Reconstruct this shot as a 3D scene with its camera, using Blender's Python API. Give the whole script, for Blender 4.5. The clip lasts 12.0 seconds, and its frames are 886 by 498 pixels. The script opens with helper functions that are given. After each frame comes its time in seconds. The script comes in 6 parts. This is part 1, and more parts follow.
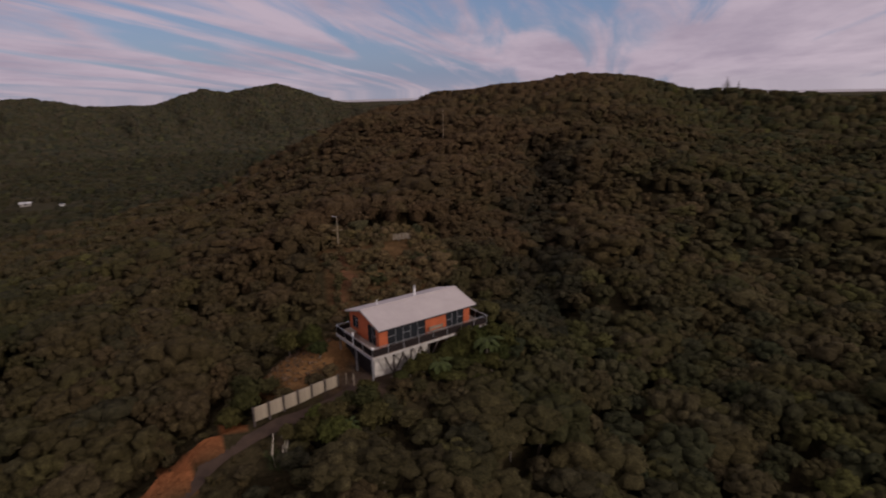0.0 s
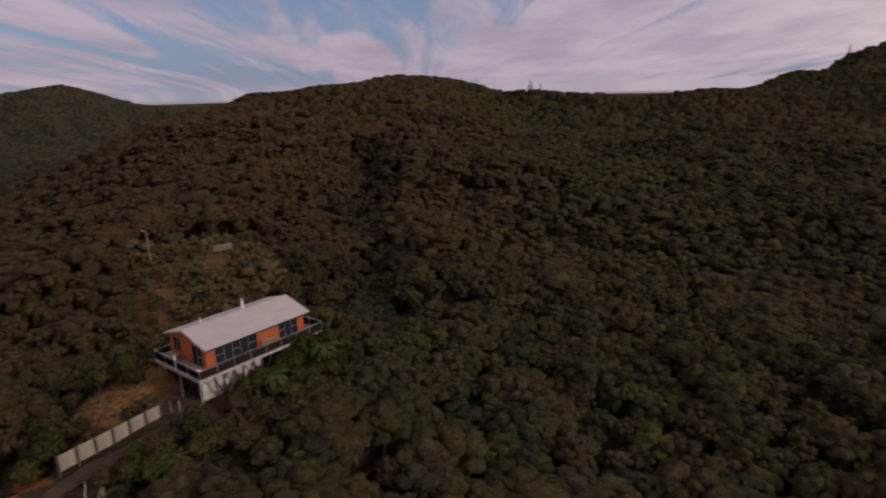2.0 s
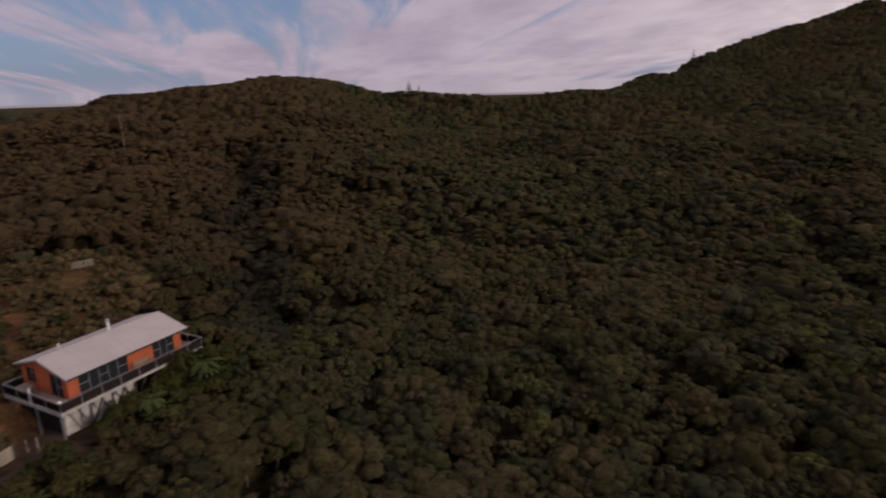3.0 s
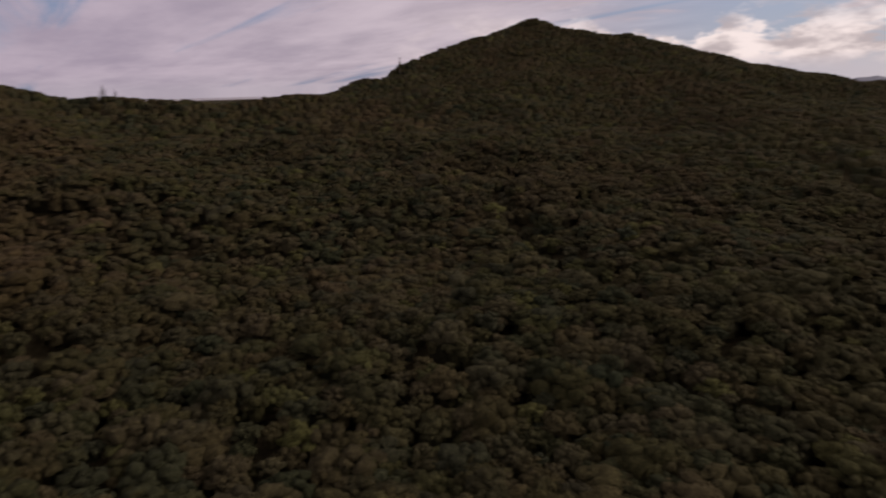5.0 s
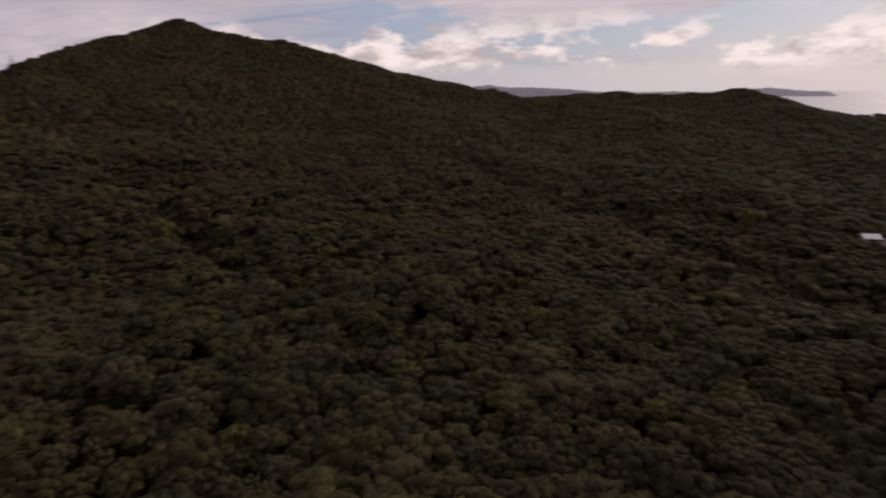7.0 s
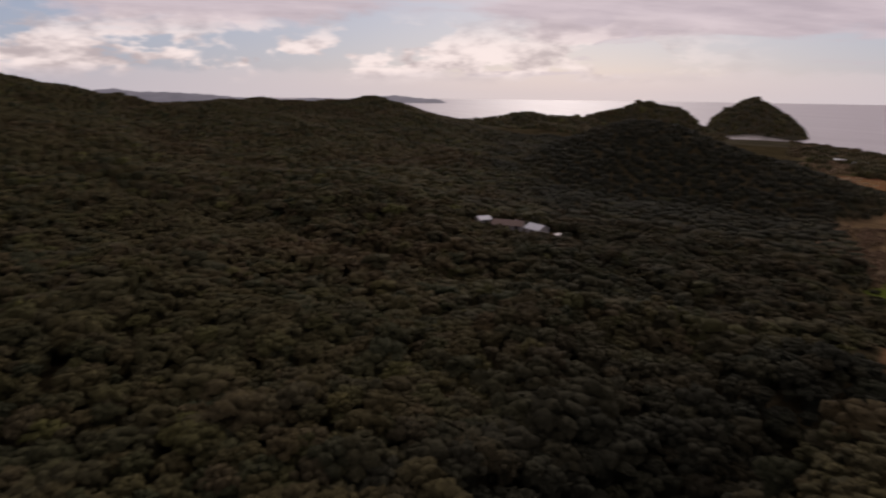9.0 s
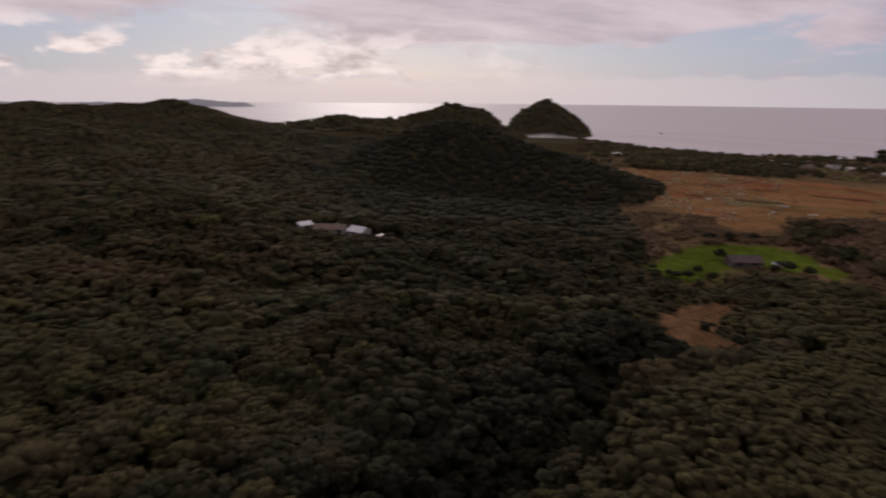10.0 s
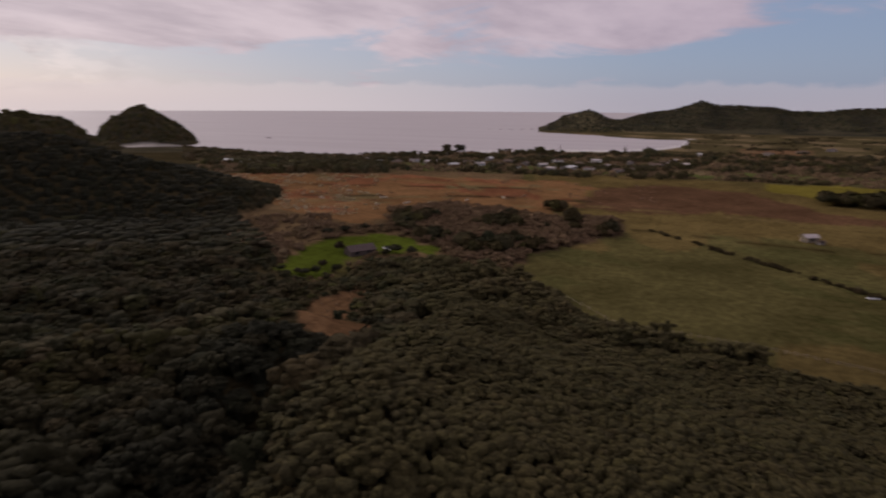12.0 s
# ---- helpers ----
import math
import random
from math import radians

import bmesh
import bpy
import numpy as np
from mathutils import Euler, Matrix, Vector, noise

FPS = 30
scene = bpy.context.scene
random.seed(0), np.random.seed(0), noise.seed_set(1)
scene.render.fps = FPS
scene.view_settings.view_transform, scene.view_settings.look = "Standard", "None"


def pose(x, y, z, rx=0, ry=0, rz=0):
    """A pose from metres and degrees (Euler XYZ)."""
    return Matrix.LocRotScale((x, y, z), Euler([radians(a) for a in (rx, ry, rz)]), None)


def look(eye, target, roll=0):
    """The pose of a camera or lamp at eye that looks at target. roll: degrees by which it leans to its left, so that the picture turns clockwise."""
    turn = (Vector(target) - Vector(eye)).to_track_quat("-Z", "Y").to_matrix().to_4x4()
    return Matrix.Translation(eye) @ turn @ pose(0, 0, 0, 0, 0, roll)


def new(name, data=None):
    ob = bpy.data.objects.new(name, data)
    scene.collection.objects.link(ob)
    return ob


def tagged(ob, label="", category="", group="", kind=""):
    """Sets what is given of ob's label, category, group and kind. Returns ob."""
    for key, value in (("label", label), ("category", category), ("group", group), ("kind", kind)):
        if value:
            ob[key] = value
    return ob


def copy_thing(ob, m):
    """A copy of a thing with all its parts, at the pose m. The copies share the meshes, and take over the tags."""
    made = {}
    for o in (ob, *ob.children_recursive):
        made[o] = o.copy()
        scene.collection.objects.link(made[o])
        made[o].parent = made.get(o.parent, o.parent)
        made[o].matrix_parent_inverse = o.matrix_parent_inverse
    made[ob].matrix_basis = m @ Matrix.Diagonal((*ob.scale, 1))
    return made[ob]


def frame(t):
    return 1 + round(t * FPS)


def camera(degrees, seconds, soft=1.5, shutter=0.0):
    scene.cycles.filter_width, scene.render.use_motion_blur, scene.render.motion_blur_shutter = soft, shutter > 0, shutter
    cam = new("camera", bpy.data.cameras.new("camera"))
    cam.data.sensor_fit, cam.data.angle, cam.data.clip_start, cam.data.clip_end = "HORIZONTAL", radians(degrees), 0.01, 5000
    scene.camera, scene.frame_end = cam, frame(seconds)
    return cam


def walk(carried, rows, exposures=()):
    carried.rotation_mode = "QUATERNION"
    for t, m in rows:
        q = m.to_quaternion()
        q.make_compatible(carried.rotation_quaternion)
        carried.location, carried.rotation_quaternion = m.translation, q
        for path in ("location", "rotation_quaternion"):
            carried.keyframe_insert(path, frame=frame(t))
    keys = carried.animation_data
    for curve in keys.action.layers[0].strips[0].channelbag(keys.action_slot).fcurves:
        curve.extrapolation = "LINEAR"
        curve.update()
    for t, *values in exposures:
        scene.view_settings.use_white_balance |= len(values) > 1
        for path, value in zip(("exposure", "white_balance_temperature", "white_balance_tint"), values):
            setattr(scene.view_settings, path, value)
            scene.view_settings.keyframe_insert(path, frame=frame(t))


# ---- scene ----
cam = camera(73.08, 12.0, soft=2.0, shutter=0.6)
walk(cam, [
    (0.0, pose(0.00, -0.00, 65.00, 75.01, 1.37, 14.22)),
    (0.5, pose(0.06, 0.14, 64.98, 74.92, 1.43, 10.39)),
    (1.0, pose(0.01, 0.19, 64.99, 74.86, 1.36, 6.54)),
    (1.5, pose(-0.04, 0.40, 64.93, 74.81, 1.32, 2.12)),
    (2.0, pose(0.05, 0.38, 64.90, 74.79, 1.30, -2.37)),
    (2.5, pose(0.06, 0.51, 64.83, 74.73, 1.28, -7.86)),
    (3.0, pose(0.12, 0.75, 64.78, 74.69, 1.27, -13.55)),
    (5.0, pose(0.09, 0.68, 64.79, 74.56, 1.19, -39.26)),
    (5.5, pose(0.09, 0.72, 64.77, 74.57, 1.05, -46.47)),
    (6.0, pose(0.18, 0.76, 64.77, 74.54, 0.91, -53.64)),
    (6.5, pose(0.15, 0.77, 64.82, 74.55, 0.75, -61.67)),
    (8.5, pose(0.18, 0.80, 64.93, 74.97, -0.45, -94.10)),
    (9.0, pose(0.39, 0.88, 64.88, 75.14, -0.54, -102.18)),
    (9.5, pose(0.55, 0.82, 64.80, 75.37, -0.48, -111.06)),
    (10.0, pose(0.68, 0.72, 64.75, 75.55, -0.46, -119.49)),
    (10.5, pose(0.80, 0.58, 64.71, 75.76, -0.45, -128.65)),
    (11.0, pose(0.91, 0.73, 64.67, 75.92, -0.33, -137.46)),
    (11.5, pose(0.95, 0.75, 64.63, 76.13, -0.29, -147.02)),
    (12.0, pose(1.01, 0.60, 64.73, 76.27, -0.32, -155.27)),
], exposures=[(0.0, 0.0, 6550, 17), (12.0, 0.0, 6550, 17)])

# ---- light ----
SUN_AZ, SUN_EL = 113.0, 26.0        # bearing clockwise from +y, and height, in degrees


def make_world():
    w = bpy.data.worlds.new("sky")
    scene.world = w
    w.use_nodes = True
    nt = w.node_tree
    nt.nodes.clear()
    N, L = nt.nodes.new, nt.links.new

    def math_node(op, a, b=None, clamp=False):
        n = N("ShaderNodeMath")
        n.operation, n.use_clamp = op, clamp
        for i, s in enumerate((a, b)):
            if s is None:
                continue
            if isinstance(s, (int, float)):
                n.inputs[i].default_value = s
            else:
                L(s, n.inputs[i])
        return n.outputs[0]

    def ramp(fac, lo, hi):
        n = N("ShaderNodeMapRange")
        n.interpolation_type = "SMOOTHSTEP"
        L(fac, n.inputs[0])
        n.inputs[1].default_value, n.inputs[2].default_value = lo, hi
        return n.outputs[0]

    def mix(fac, a, b):
        n = N("ShaderNodeMix")
        n.data_type = "RGBA"
        for s, i in ((fac, 0), (a, 6), (b, 7)):
            if isinstance(s, tuple):
                n.inputs[i].default_value = (*s, 1)
            elif isinstance(s, float):
                n.inputs[i].default_value = s
            else:
                L(s, n.inputs[i])
        return n.outputs[2]

    def noise_tex(vec, scale, detail, rough, distort=0.0):
        n = N("ShaderNodeTexNoise")
        L(vec, n.inputs["Vector"])
        n.inputs["Scale"].default_value, n.inputs["Detail"].default_value = scale, detail
        n.inputs["Roughness"].default_value, n.inputs["Distortion"].default_value = rough, distort
        return n.outputs["Fac"]

    tc = N("ShaderNodeTexCoord")
    sep = N("ShaderNodeSeparateXYZ")
    L(tc.outputs["Generated"], sep.inputs[0])
    x, y, z = sep.outputs
    up = math_node("MAXIMUM", z, 0.0)
    den = math_node("ADD", up, 0.10)
    # cloud layer seen from below: streaks run along +y
    def layer(sx, sy, ox, oy):
        c = N("ShaderNodeCombineXYZ")
        L(math_node("ADD", math_node("MULTIPLY", math_node("DIVIDE", x, den), sx), ox), c.inputs[0])
        L(math_node("ADD", math_node("MULTIPLY", math_node("DIVIDE", y, den), sy), oy), c.inputs[1])
        return c.outputs[0]

    sky = N("ShaderNodeTexSky")
    sky.sky_type, sky.sun_disc = "NISHITA", False
    sky.sun_elevation, sky.sun_rotation = radians(SUN_EL), radians(SUN_AZ)
    sky.air_density, sky.dust_density = 1.0, 1.0
    def along(az):
        """How far a direction points to a bearing."""
        return math_node("ADD", math_node("MULTIPLY", x, math.sin(radians(az))), math_node("MULTIPLY", y, math.cos(radians(az))))

    south = ramp(along(135), -0.05, 0.45)
    blue = mix(0.75, sky.outputs[0], mix(south, (1.3, 2.05, 3.7), (2.1, 2.85, 4.4)))
    veil = noise_tex(layer(0.20, 0.11, 1.3, 0.4), 1.3, 3.0, 0.5, 0.3)
    # inland: long streaks of high cloud
    streak = noise_tex(layer(1.05, 0.15, 3.1, 7.7), 1.4, 7.0, 0.55, 1.0)
    bank = ramp(along(42), 0.72, 0.95)
    mass = math_node("ADD", math_node("MULTIPLY", streak, 0.80), math_node("MULTIPLY", veil, 0.45))
    inland = ramp(math_node("ADD", mass, math_node("MULTIPLY", bank, 0.125)), 0.505, 0.685)
    # seaward: a broken sheet whose lower edge lifts to the south
    sheet = noise_tex(layer(0.42, 0.36, 5.3, 1.9), 1.5, 8.0, 0.58, 0.5)
    edge = math_node("SUBTRACT", z, math_node("ADD", 0.052, math_node("MAXIMUM", math_node("MULTIPLY", along(245), 0.14), math_node("MULTIPLY", along(245), -0.043))))
    lift = math_node("MULTIPLY", math_node("MINIMUM", math_node("MAXIMUM", math_node("MULTIPLY", edge, 4.2), -0.17), 0.15), 1.0)
    seaward = ramp(math_node("ADD", sheet, lift), 0.465, 0.60)
    cover = math_node("ADD", math_node("MULTIPLY", inland, math_node("SUBTRACT", 1.0, south)), math_node("MULTIPLY", seaward, south))
    tone = noise_tex(layer(0.6, 0.3, 9.0, 2.0), 2.0, 6.0, 0.6)
    cloud = mix(ramp(tone, 0.30, 0.72), (4.9, 4.15, 4.75), (3.5, 2.95, 3.6))
    cloud = mix(math_node("MULTIPLY", ramp(along(SUN_AZ - 16), -0.1, 1.0), 0.75), cloud, mix(ramp(tone, 0.30, 0.72), (7.6, 6.7, 6.7), (5.0, 4.35, 4.5)))
    side = ramp(along(SUN_AZ), 0.45, 0.95)
    cloud = mix(math_node("MULTIPLY", ramp(z, 0.15, 0.75), 0.7), cloud, (8.4, 7.5, 7.5))
    col = mix(math_node("MULTIPLY", cover, 0.93), mix(math_node("MULTIPLY", side, 0.28), blue, (5.2, 5.1, 5.5)), cloud)
    # heaped clouds low towards the sun
    puff_v = N("ShaderNodeCombineXYZ")
    L(x, puff_v.inputs[0])
    L(y, puff_v.inputs[1])
    L(math_node("MULTIPLY", z, 2.6), puff_v.inputs[2])
    puff = noise_tex(puff_v.outputs[0], 7.0, 9.0, 0.56, 0.15)
    band = math_node("MULTIPLY", ramp(z, 0.004, 0.03), math_node("SUBTRACT", 1.0, ramp(z, 0.055, 0.125)))
    heap = math_node("MULTIPLY", math_node("MULTIPLY", ramp(puff, 0.475, 0.545), band), ramp(along(82), 0.62, 0.93))
    heap_col = mix(ramp(noise_tex(puff_v.outputs[0], 15.0, 5.0, 0.6), 0.38, 0.66), (9.6, 8.5, 7.9), (5.0, 4.3, 4.2))
    col = mix(math_node("MULTIPLY", heap, 0.92), col, heap_col)
    # line of far heads on the sea horizon
    far_v = N("ShaderNodeCombineXYZ")
    L(x, far_v.inputs[0])
    L(y, far_v.inputs[1])
    L(math_node("MULTIPLY", z, 2.0), far_v.inputs[2])
    heads = noise_tex(far_v.outputs[0], 16.0, 6.0, 0.55)
    rim = math_node("MULTIPLY", math_node("SUBTRACT", 1.0, ramp(math_node("ADD", z, math_node("MULTIPLY", heads, -0.035)), 0.006, 0.016)), south)
    col = mix(math_node("MULTIPLY", rim, 0.42), col, mix(side, (5.0, 4.5, 4.8), (7.0, 6.3, 6.2)))
    # bright band of haze on the horizon
    low = math_node("SUBTRACT", 1.0, ramp(z, -0.01, 0.032))
    col = mix(math_node("MULTIPLY", low, 0.45), col, mix(side, (4.3, 4.0, 4.3), (6.5, 5.9, 5.9)))
    bg = N("ShaderNodeBackground")
    L(col, bg.inputs[0])
    bg.inputs[1].default_value = 0.10
    out = N("ShaderNodeOutputWorld")
    L(bg.outputs[0], out.inputs[0])


make_world()
sun_data = bpy.data.lights.new("sun", "SUN")
sun_data.energy, sun_data.angle, sun_data.color = 1.6, radians(8), (1.0, 0.93, 0.84)
sun = new("sun", sun_data)
_a, _e = radians(SUN_AZ), radians(SUN_EL)
SUN_DIR = Vector((math.sin(_a) * math.cos(_e), math.cos(_a) * math.cos(_e), math.sin(_e)))
sun.matrix_world = look(SUN_DIR * 300, (0, 0, 0))


# ---- materials ----
def material(name):
    m = bpy.data.materials.new(name)
    m.use_nodes = True
    nt = m.node_tree
    return m, nt, nt.nodes["Principled BSDF"]


def add_noise(nt, scale, detail=4.0, rough=0.55, vec=None):
    n = nt.nodes.new("ShaderNodeTexNoise")
    n.inputs["Scale"].default_value, n.inputs["Detail"].default_value, n.inputs["Roughness"].default_value = scale, detail, rough
    if vec is None:
        g = nt.nodes.new("ShaderNodeNewGeometry")
        vec = g.outputs["Position"]
    nt.links.new(vec, n.inputs["Vector"])
    return n.outputs["Fac"]


def add_range(nt, fac, a, b, lo=0.3, hi=0.7):
    n = nt.nodes.new("ShaderNodeMapRange")
    nt.links.new(fac, n.inputs[0])
    for i, v in ((1, lo), (2, hi), (3, a), (4, b)):
        n.inputs[i].default_value = v
    return n.outputs[0]


def add_math(nt, op, a, b):
    n = nt.nodes.new("ShaderNodeMath")
    n.operation = op
    for i, s in enumerate((a, b)):
        if isinstance(s, (int, float)):
            n.inputs[i].default_value = s
        else:
            nt.links.new(s, n.inputs[i])
    return n.outputs[0]


def add_mix(nt, fac, a, b, blend="MIX"):
    n = nt.nodes.new("ShaderNodeMix")
    n.data_type, n.blend_type = "RGBA", blend
    for s, i in ((fac, 0), (a, 6), (b, 7)):
        if isinstance(s, tuple):
            n.inputs[i].default_value = (*s, 1)
        elif isinstance(s, (int, float)):
            n.inputs[i].default_value = s
        else:
            nt.links.new(s, n.inputs[i])
    return n.outputs[2]


def add_bump(nt, bsdf, height, dist, strength=1.0):
    b = nt.nodes.new("ShaderNodeBump")
    b.inputs["Distance"].default_value, b.inputs["Strength"].default_value = dist, strength
    nt.links.new(height, b.inputs["Height"])
    nt.links.new(b.outputs[0], bsdf.inputs["Normal"])


def scaled(nt, col, fac):
    n = nt.nodes.new("ShaderNodeVectorMath")
    n.operation = "SCALE"
    nt.links.new(col, n.inputs[0])
    nt.links.new(fac, n.inputs[3])
    return n.outputs[0]


def attribute(nt, name):
    n = nt.nodes.new("ShaderNodeAttribute")
    n.attribute_name = name
    return n


def plain_mat(name, colour, rough=0.7, metal=0.0, vary=0.25, scale=1.5, bump=0.0, grain=30.0, gloss=0.22):
    """A surface with blotches at one scale and grain at another."""
    m, nt, b = material(name)
    tc = nt.nodes.new("ShaderNodeTexCoord").outputs["Object"]
    big, fine = add_noise(nt, scale, 4, 0.6, tc), add_noise(nt, grain, 3, 0.6, tc)
    f = add_math(nt, "MULTIPLY", add_range(nt, big, 1 - vary, 1 + vary), add_range(nt, fine, 1 - vary * 0.5, 1 + vary * 0.5))
    rgb = nt.nodes.new("ShaderNodeRGB")
    rgb.outputs[0].default_value = (*colour, 1)
    nt.links.new(scaled(nt, rgb.outputs[0], f), b.inputs["Base Color"])
    b.inputs["Roughness"].default_value, b.inputs["Metallic"].default_value = rough, metal
    b.inputs["Specular IOR Level"].default_value = gloss
    if bump:
        add_bump(nt, b, fine, bump)
    return m


def foliage_mat(name, gain=(1.06, 1.06, 1.22), brown=(0.067, 0.041, 0.021)):
    """Leaves: a colour for each tree (tint), dryness by its place (dry), light and dark sprays within it."""
    m, nt, b = material(name)
    info = nt.nodes.new("ShaderNodeObjectInfo")
    tint = add_math(nt, "FRACT", add_math(nt, "ADD", attribute(nt, "tint").outputs["Fac"], info.outputs["Random"]), 0.0)
    r = nt.nodes.new("ShaderNodeValToRGB")
    r.color_ramp.interpolation = "LINEAR"
    cols = [(0.0, (0.024, 0.027, 0.012)), (0.16, (0.036, 0.033, 0.011)), (0.34, (0.046, 0.036, 0.014)), (0.48, (0.038, 0.034, 0.012)), (0.60, (0.030, 0.031, 0.014)),
            (0.72, (0.046, 0.040, 0.017)), (0.84, (0.053, 0.041, 0.018)), (0.93, (0.044, 0.042, 0.014)), (1.0, (0.060, 0.057, 0.016))]
    e = r.color_ramp.elements
    while len(e) < len(cols):
        e.new(0.5)
    for el, (p, c) in zip(e, cols):
        el.position, el.color = p, (*(k * q for k, q in zip(gain, c)), 1)
    nt.links.new(tint, r.inputs[0])
    dry = attribute(nt, "dry").outputs["Fac"]
    col = add_mix(nt, dry, r.outputs[0], brown)
    # pale leaves and sunlit spur, dark leaves and shaded valley, mixed into the colour
    col = add_mix(nt, attribute(nt, "pale_sunlit").outputs["Fac"], col, (0.056, 0.047, 0.020))
    col = add_mix(nt, attribute(nt, "dark_shaded").outputs["Fac"], col, (0.020, 0.020, 0.0130))
    spray, leaf = add_noise(nt, 1.6, 5, 0.68), add_noise(nt, 8.0, 4, 0.74)
    f = add_math(nt, "MULTIPLY", add_range(nt, spray, 0.62, 1.38, 0.35, 0.65), add_range(nt, leaf, 0.50, 1.46, 0.38, 0.62))
    island = nt.nodes.new("ShaderNodeNewGeometry").outputs["Random Per Island"]
    f = add_math(nt, "MULTIPLY", f, add_range(nt, island, 0.86, 1.14, 0.0, 1.0))
    nt.links.new(scaled(nt, col, f), b.inputs["Base Color"])
    b.inputs["Roughness"].default_value = 0.9
    b.inputs["Specular IOR Level"].default_value = 0.03
    add_bump(nt, b, add_math(nt, "ADD", leaf, add_math(nt, "MULTIPLY", spray, 1.5)), 0.40, 0.75)
    return m


def ground_mat():
    """Land cover from the sheet's own cover colour, with clumps and grain."""
    m, nt, b = material("land_cover")
    base = attribute(nt, "cover").outputs["Color"]
    big, mid, fine = add_noise(nt, 0.035, 5, 0.6), add_noise(nt, 0.35, 5, 0.65), add_noise(nt, 2.6, 4, 0.7)
    mp = nt.nodes.new("ShaderNodeMapping")
    mp.inputs["Scale"].default_value = (1, 1, 12)
    nt.links.new(nt.nodes.new("ShaderNodeNewGeometry").outputs["Position"], mp.inputs[0])
    slope, big = add_noise(nt, 0.011, 7, 0.68, mp.outputs[0]), add_noise(nt, 0.035, 5, 0.65, mp.outputs[0])
    base = scaled(nt, base, add_range(nt, slope, 0.44, 0.82))
    f = add_math(nt, "MULTIPLY", add_range(nt, big, 0.70, 1.30), add_math(nt, "MULTIPLY", add_range(nt, mid, 0.65, 1.35), add_range(nt, fine, 0.75, 1.25)))
    nt.links.new(scaled(nt, base, f), b.inputs["Base Color"])
    b.inputs["Roughness"].default_value = 0.9
    b.inputs["Specular IOR Level"].default_value = 0.0
    add_bump(nt, b, add_math(nt, "ADD", add_math(nt, "MULTIPLY", big, 3.0), add_math(nt, "ADD", mid, add_math(nt, "MULTIPLY", fine, 0.3))), 1.0, 0.8)
    return m


def sea_mat():
    m, nt, b = material("sea_water")
    b.inputs["IOR"].default_value = 1.33
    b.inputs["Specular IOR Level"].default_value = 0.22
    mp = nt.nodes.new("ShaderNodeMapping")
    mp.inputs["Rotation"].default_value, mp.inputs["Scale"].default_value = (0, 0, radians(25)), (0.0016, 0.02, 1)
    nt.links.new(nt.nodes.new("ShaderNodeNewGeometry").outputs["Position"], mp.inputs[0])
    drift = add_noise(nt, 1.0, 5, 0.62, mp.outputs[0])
    # pale base carries the sky's reflection, since the gloss is kept low
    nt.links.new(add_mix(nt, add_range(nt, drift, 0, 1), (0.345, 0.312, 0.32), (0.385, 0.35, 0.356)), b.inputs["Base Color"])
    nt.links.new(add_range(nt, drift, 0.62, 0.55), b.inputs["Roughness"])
    g = nt.nodes.new("ShaderNodeNewGeometry").outputs["Position"]
    add_bump(nt, b, add_math(nt, "ADD", add_noise(nt, 0.25, 5, 0.6, g), add_math(nt, "MULTIPLY", add_noise(nt, 0.03, 3, 0.6, mp.outputs[0]), 0.5)), 0.8, 0.4)
    return m


FOLIAGE, GROUND, SEA = foliage_mat("leaves"), ground_mat(), sea_mat()
SCRUB_LEAF = foliage_mat("scrub_twigs", (1.8, 1.65, 1.65), (0.150, 0.094, 0.058))
# distance haze put into the leaf colour: bluer and greyer than near bush
HAZED_VALLEY_LEAF = foliage_mat("hazed_valley_leaves", (0.85, 0.88, 1.15), (0.035, 0.029, 0.018))
HAZED_MOUNTAIN_LEAF = foliage_mat("hazed_mountain_leaves", (1.0, 1.02, 1.4), (0.040, 0.035, 0.023))
PILE = plain_mat("dark_tanalised_timber", (0.062, 0.048, 0.040), 0.9, vary=0.3, scale=2)
BARK = plain_mat("bark", (0.16, 0.13, 0.10), 0.9, vary=0.4, scale=3, bump=0.02)
PALE_BARK = plain_mat("pale_bark", (0.34, 0.30, 0.25), 0.85, vary=0.3, scale=3, bump=0.02)
ROOF = plain_mat("painted_roof_steel", (0.375, 0.325, 0.305), 0.5, vary=0.08, scale=0.6)
ORANGE = plain_mat("orange_stained_boards", (0.41, 0.100, 0.040), 0.6, vary=0.15, scale=1.2, bump=0.003)
DARK_FRAME = plain_mat("dark_joinery", (0.035, 0.032, 0.033), 0.6, vary=0.1, gloss=0.1)
WHITE = plain_mat("white_paint", (0.72, 0.70, 0.68), 0.5, vary=0.1)
FASCIA = plain_mat("weathered_fascia_paint", (0.36, 0.33, 0.30), 0.7, vary=0.2)
DECK = plain_mat("deck_timber", (0.24, 0.18, 0.145), 0.8, vary=0.3, scale=2)
STEEL = plain_mat("galvanised_steel", (0.45, 0.45, 0.46), 0.4, 0.8, vary=0.1)
MESH_DARK = plain_mat("dark_balustrade", (0.020, 0.015, 0.014), 0.9, vary=0.2, gloss=0.05)
CONCRETE = plain_mat("concrete_block", (0.44, 0.40, 0.355), 0.85, vary=0.35, scale=1.0, bump=0.004)
SLEEPER = plain_mat("weathered_pine_sleeper", (0.245, 0.20, 0.145), 0.85, vary=0.25, scale=1.5, bump=0.006)
POST = plain_mat("weathered_post", (0.20, 0.16, 0.12), 0.85, vary=0.25, scale=2)
GRAVEL = plain_mat("driveway_gravel", (0.046, 0.028, 0.018), 0.95, vary=0.3, scale=0.8, bump=0.02, grain=12)
POLE = plain_mat("grey_power_pole", (0.27, 0.215, 0.15), 0.85, vary=0.2)
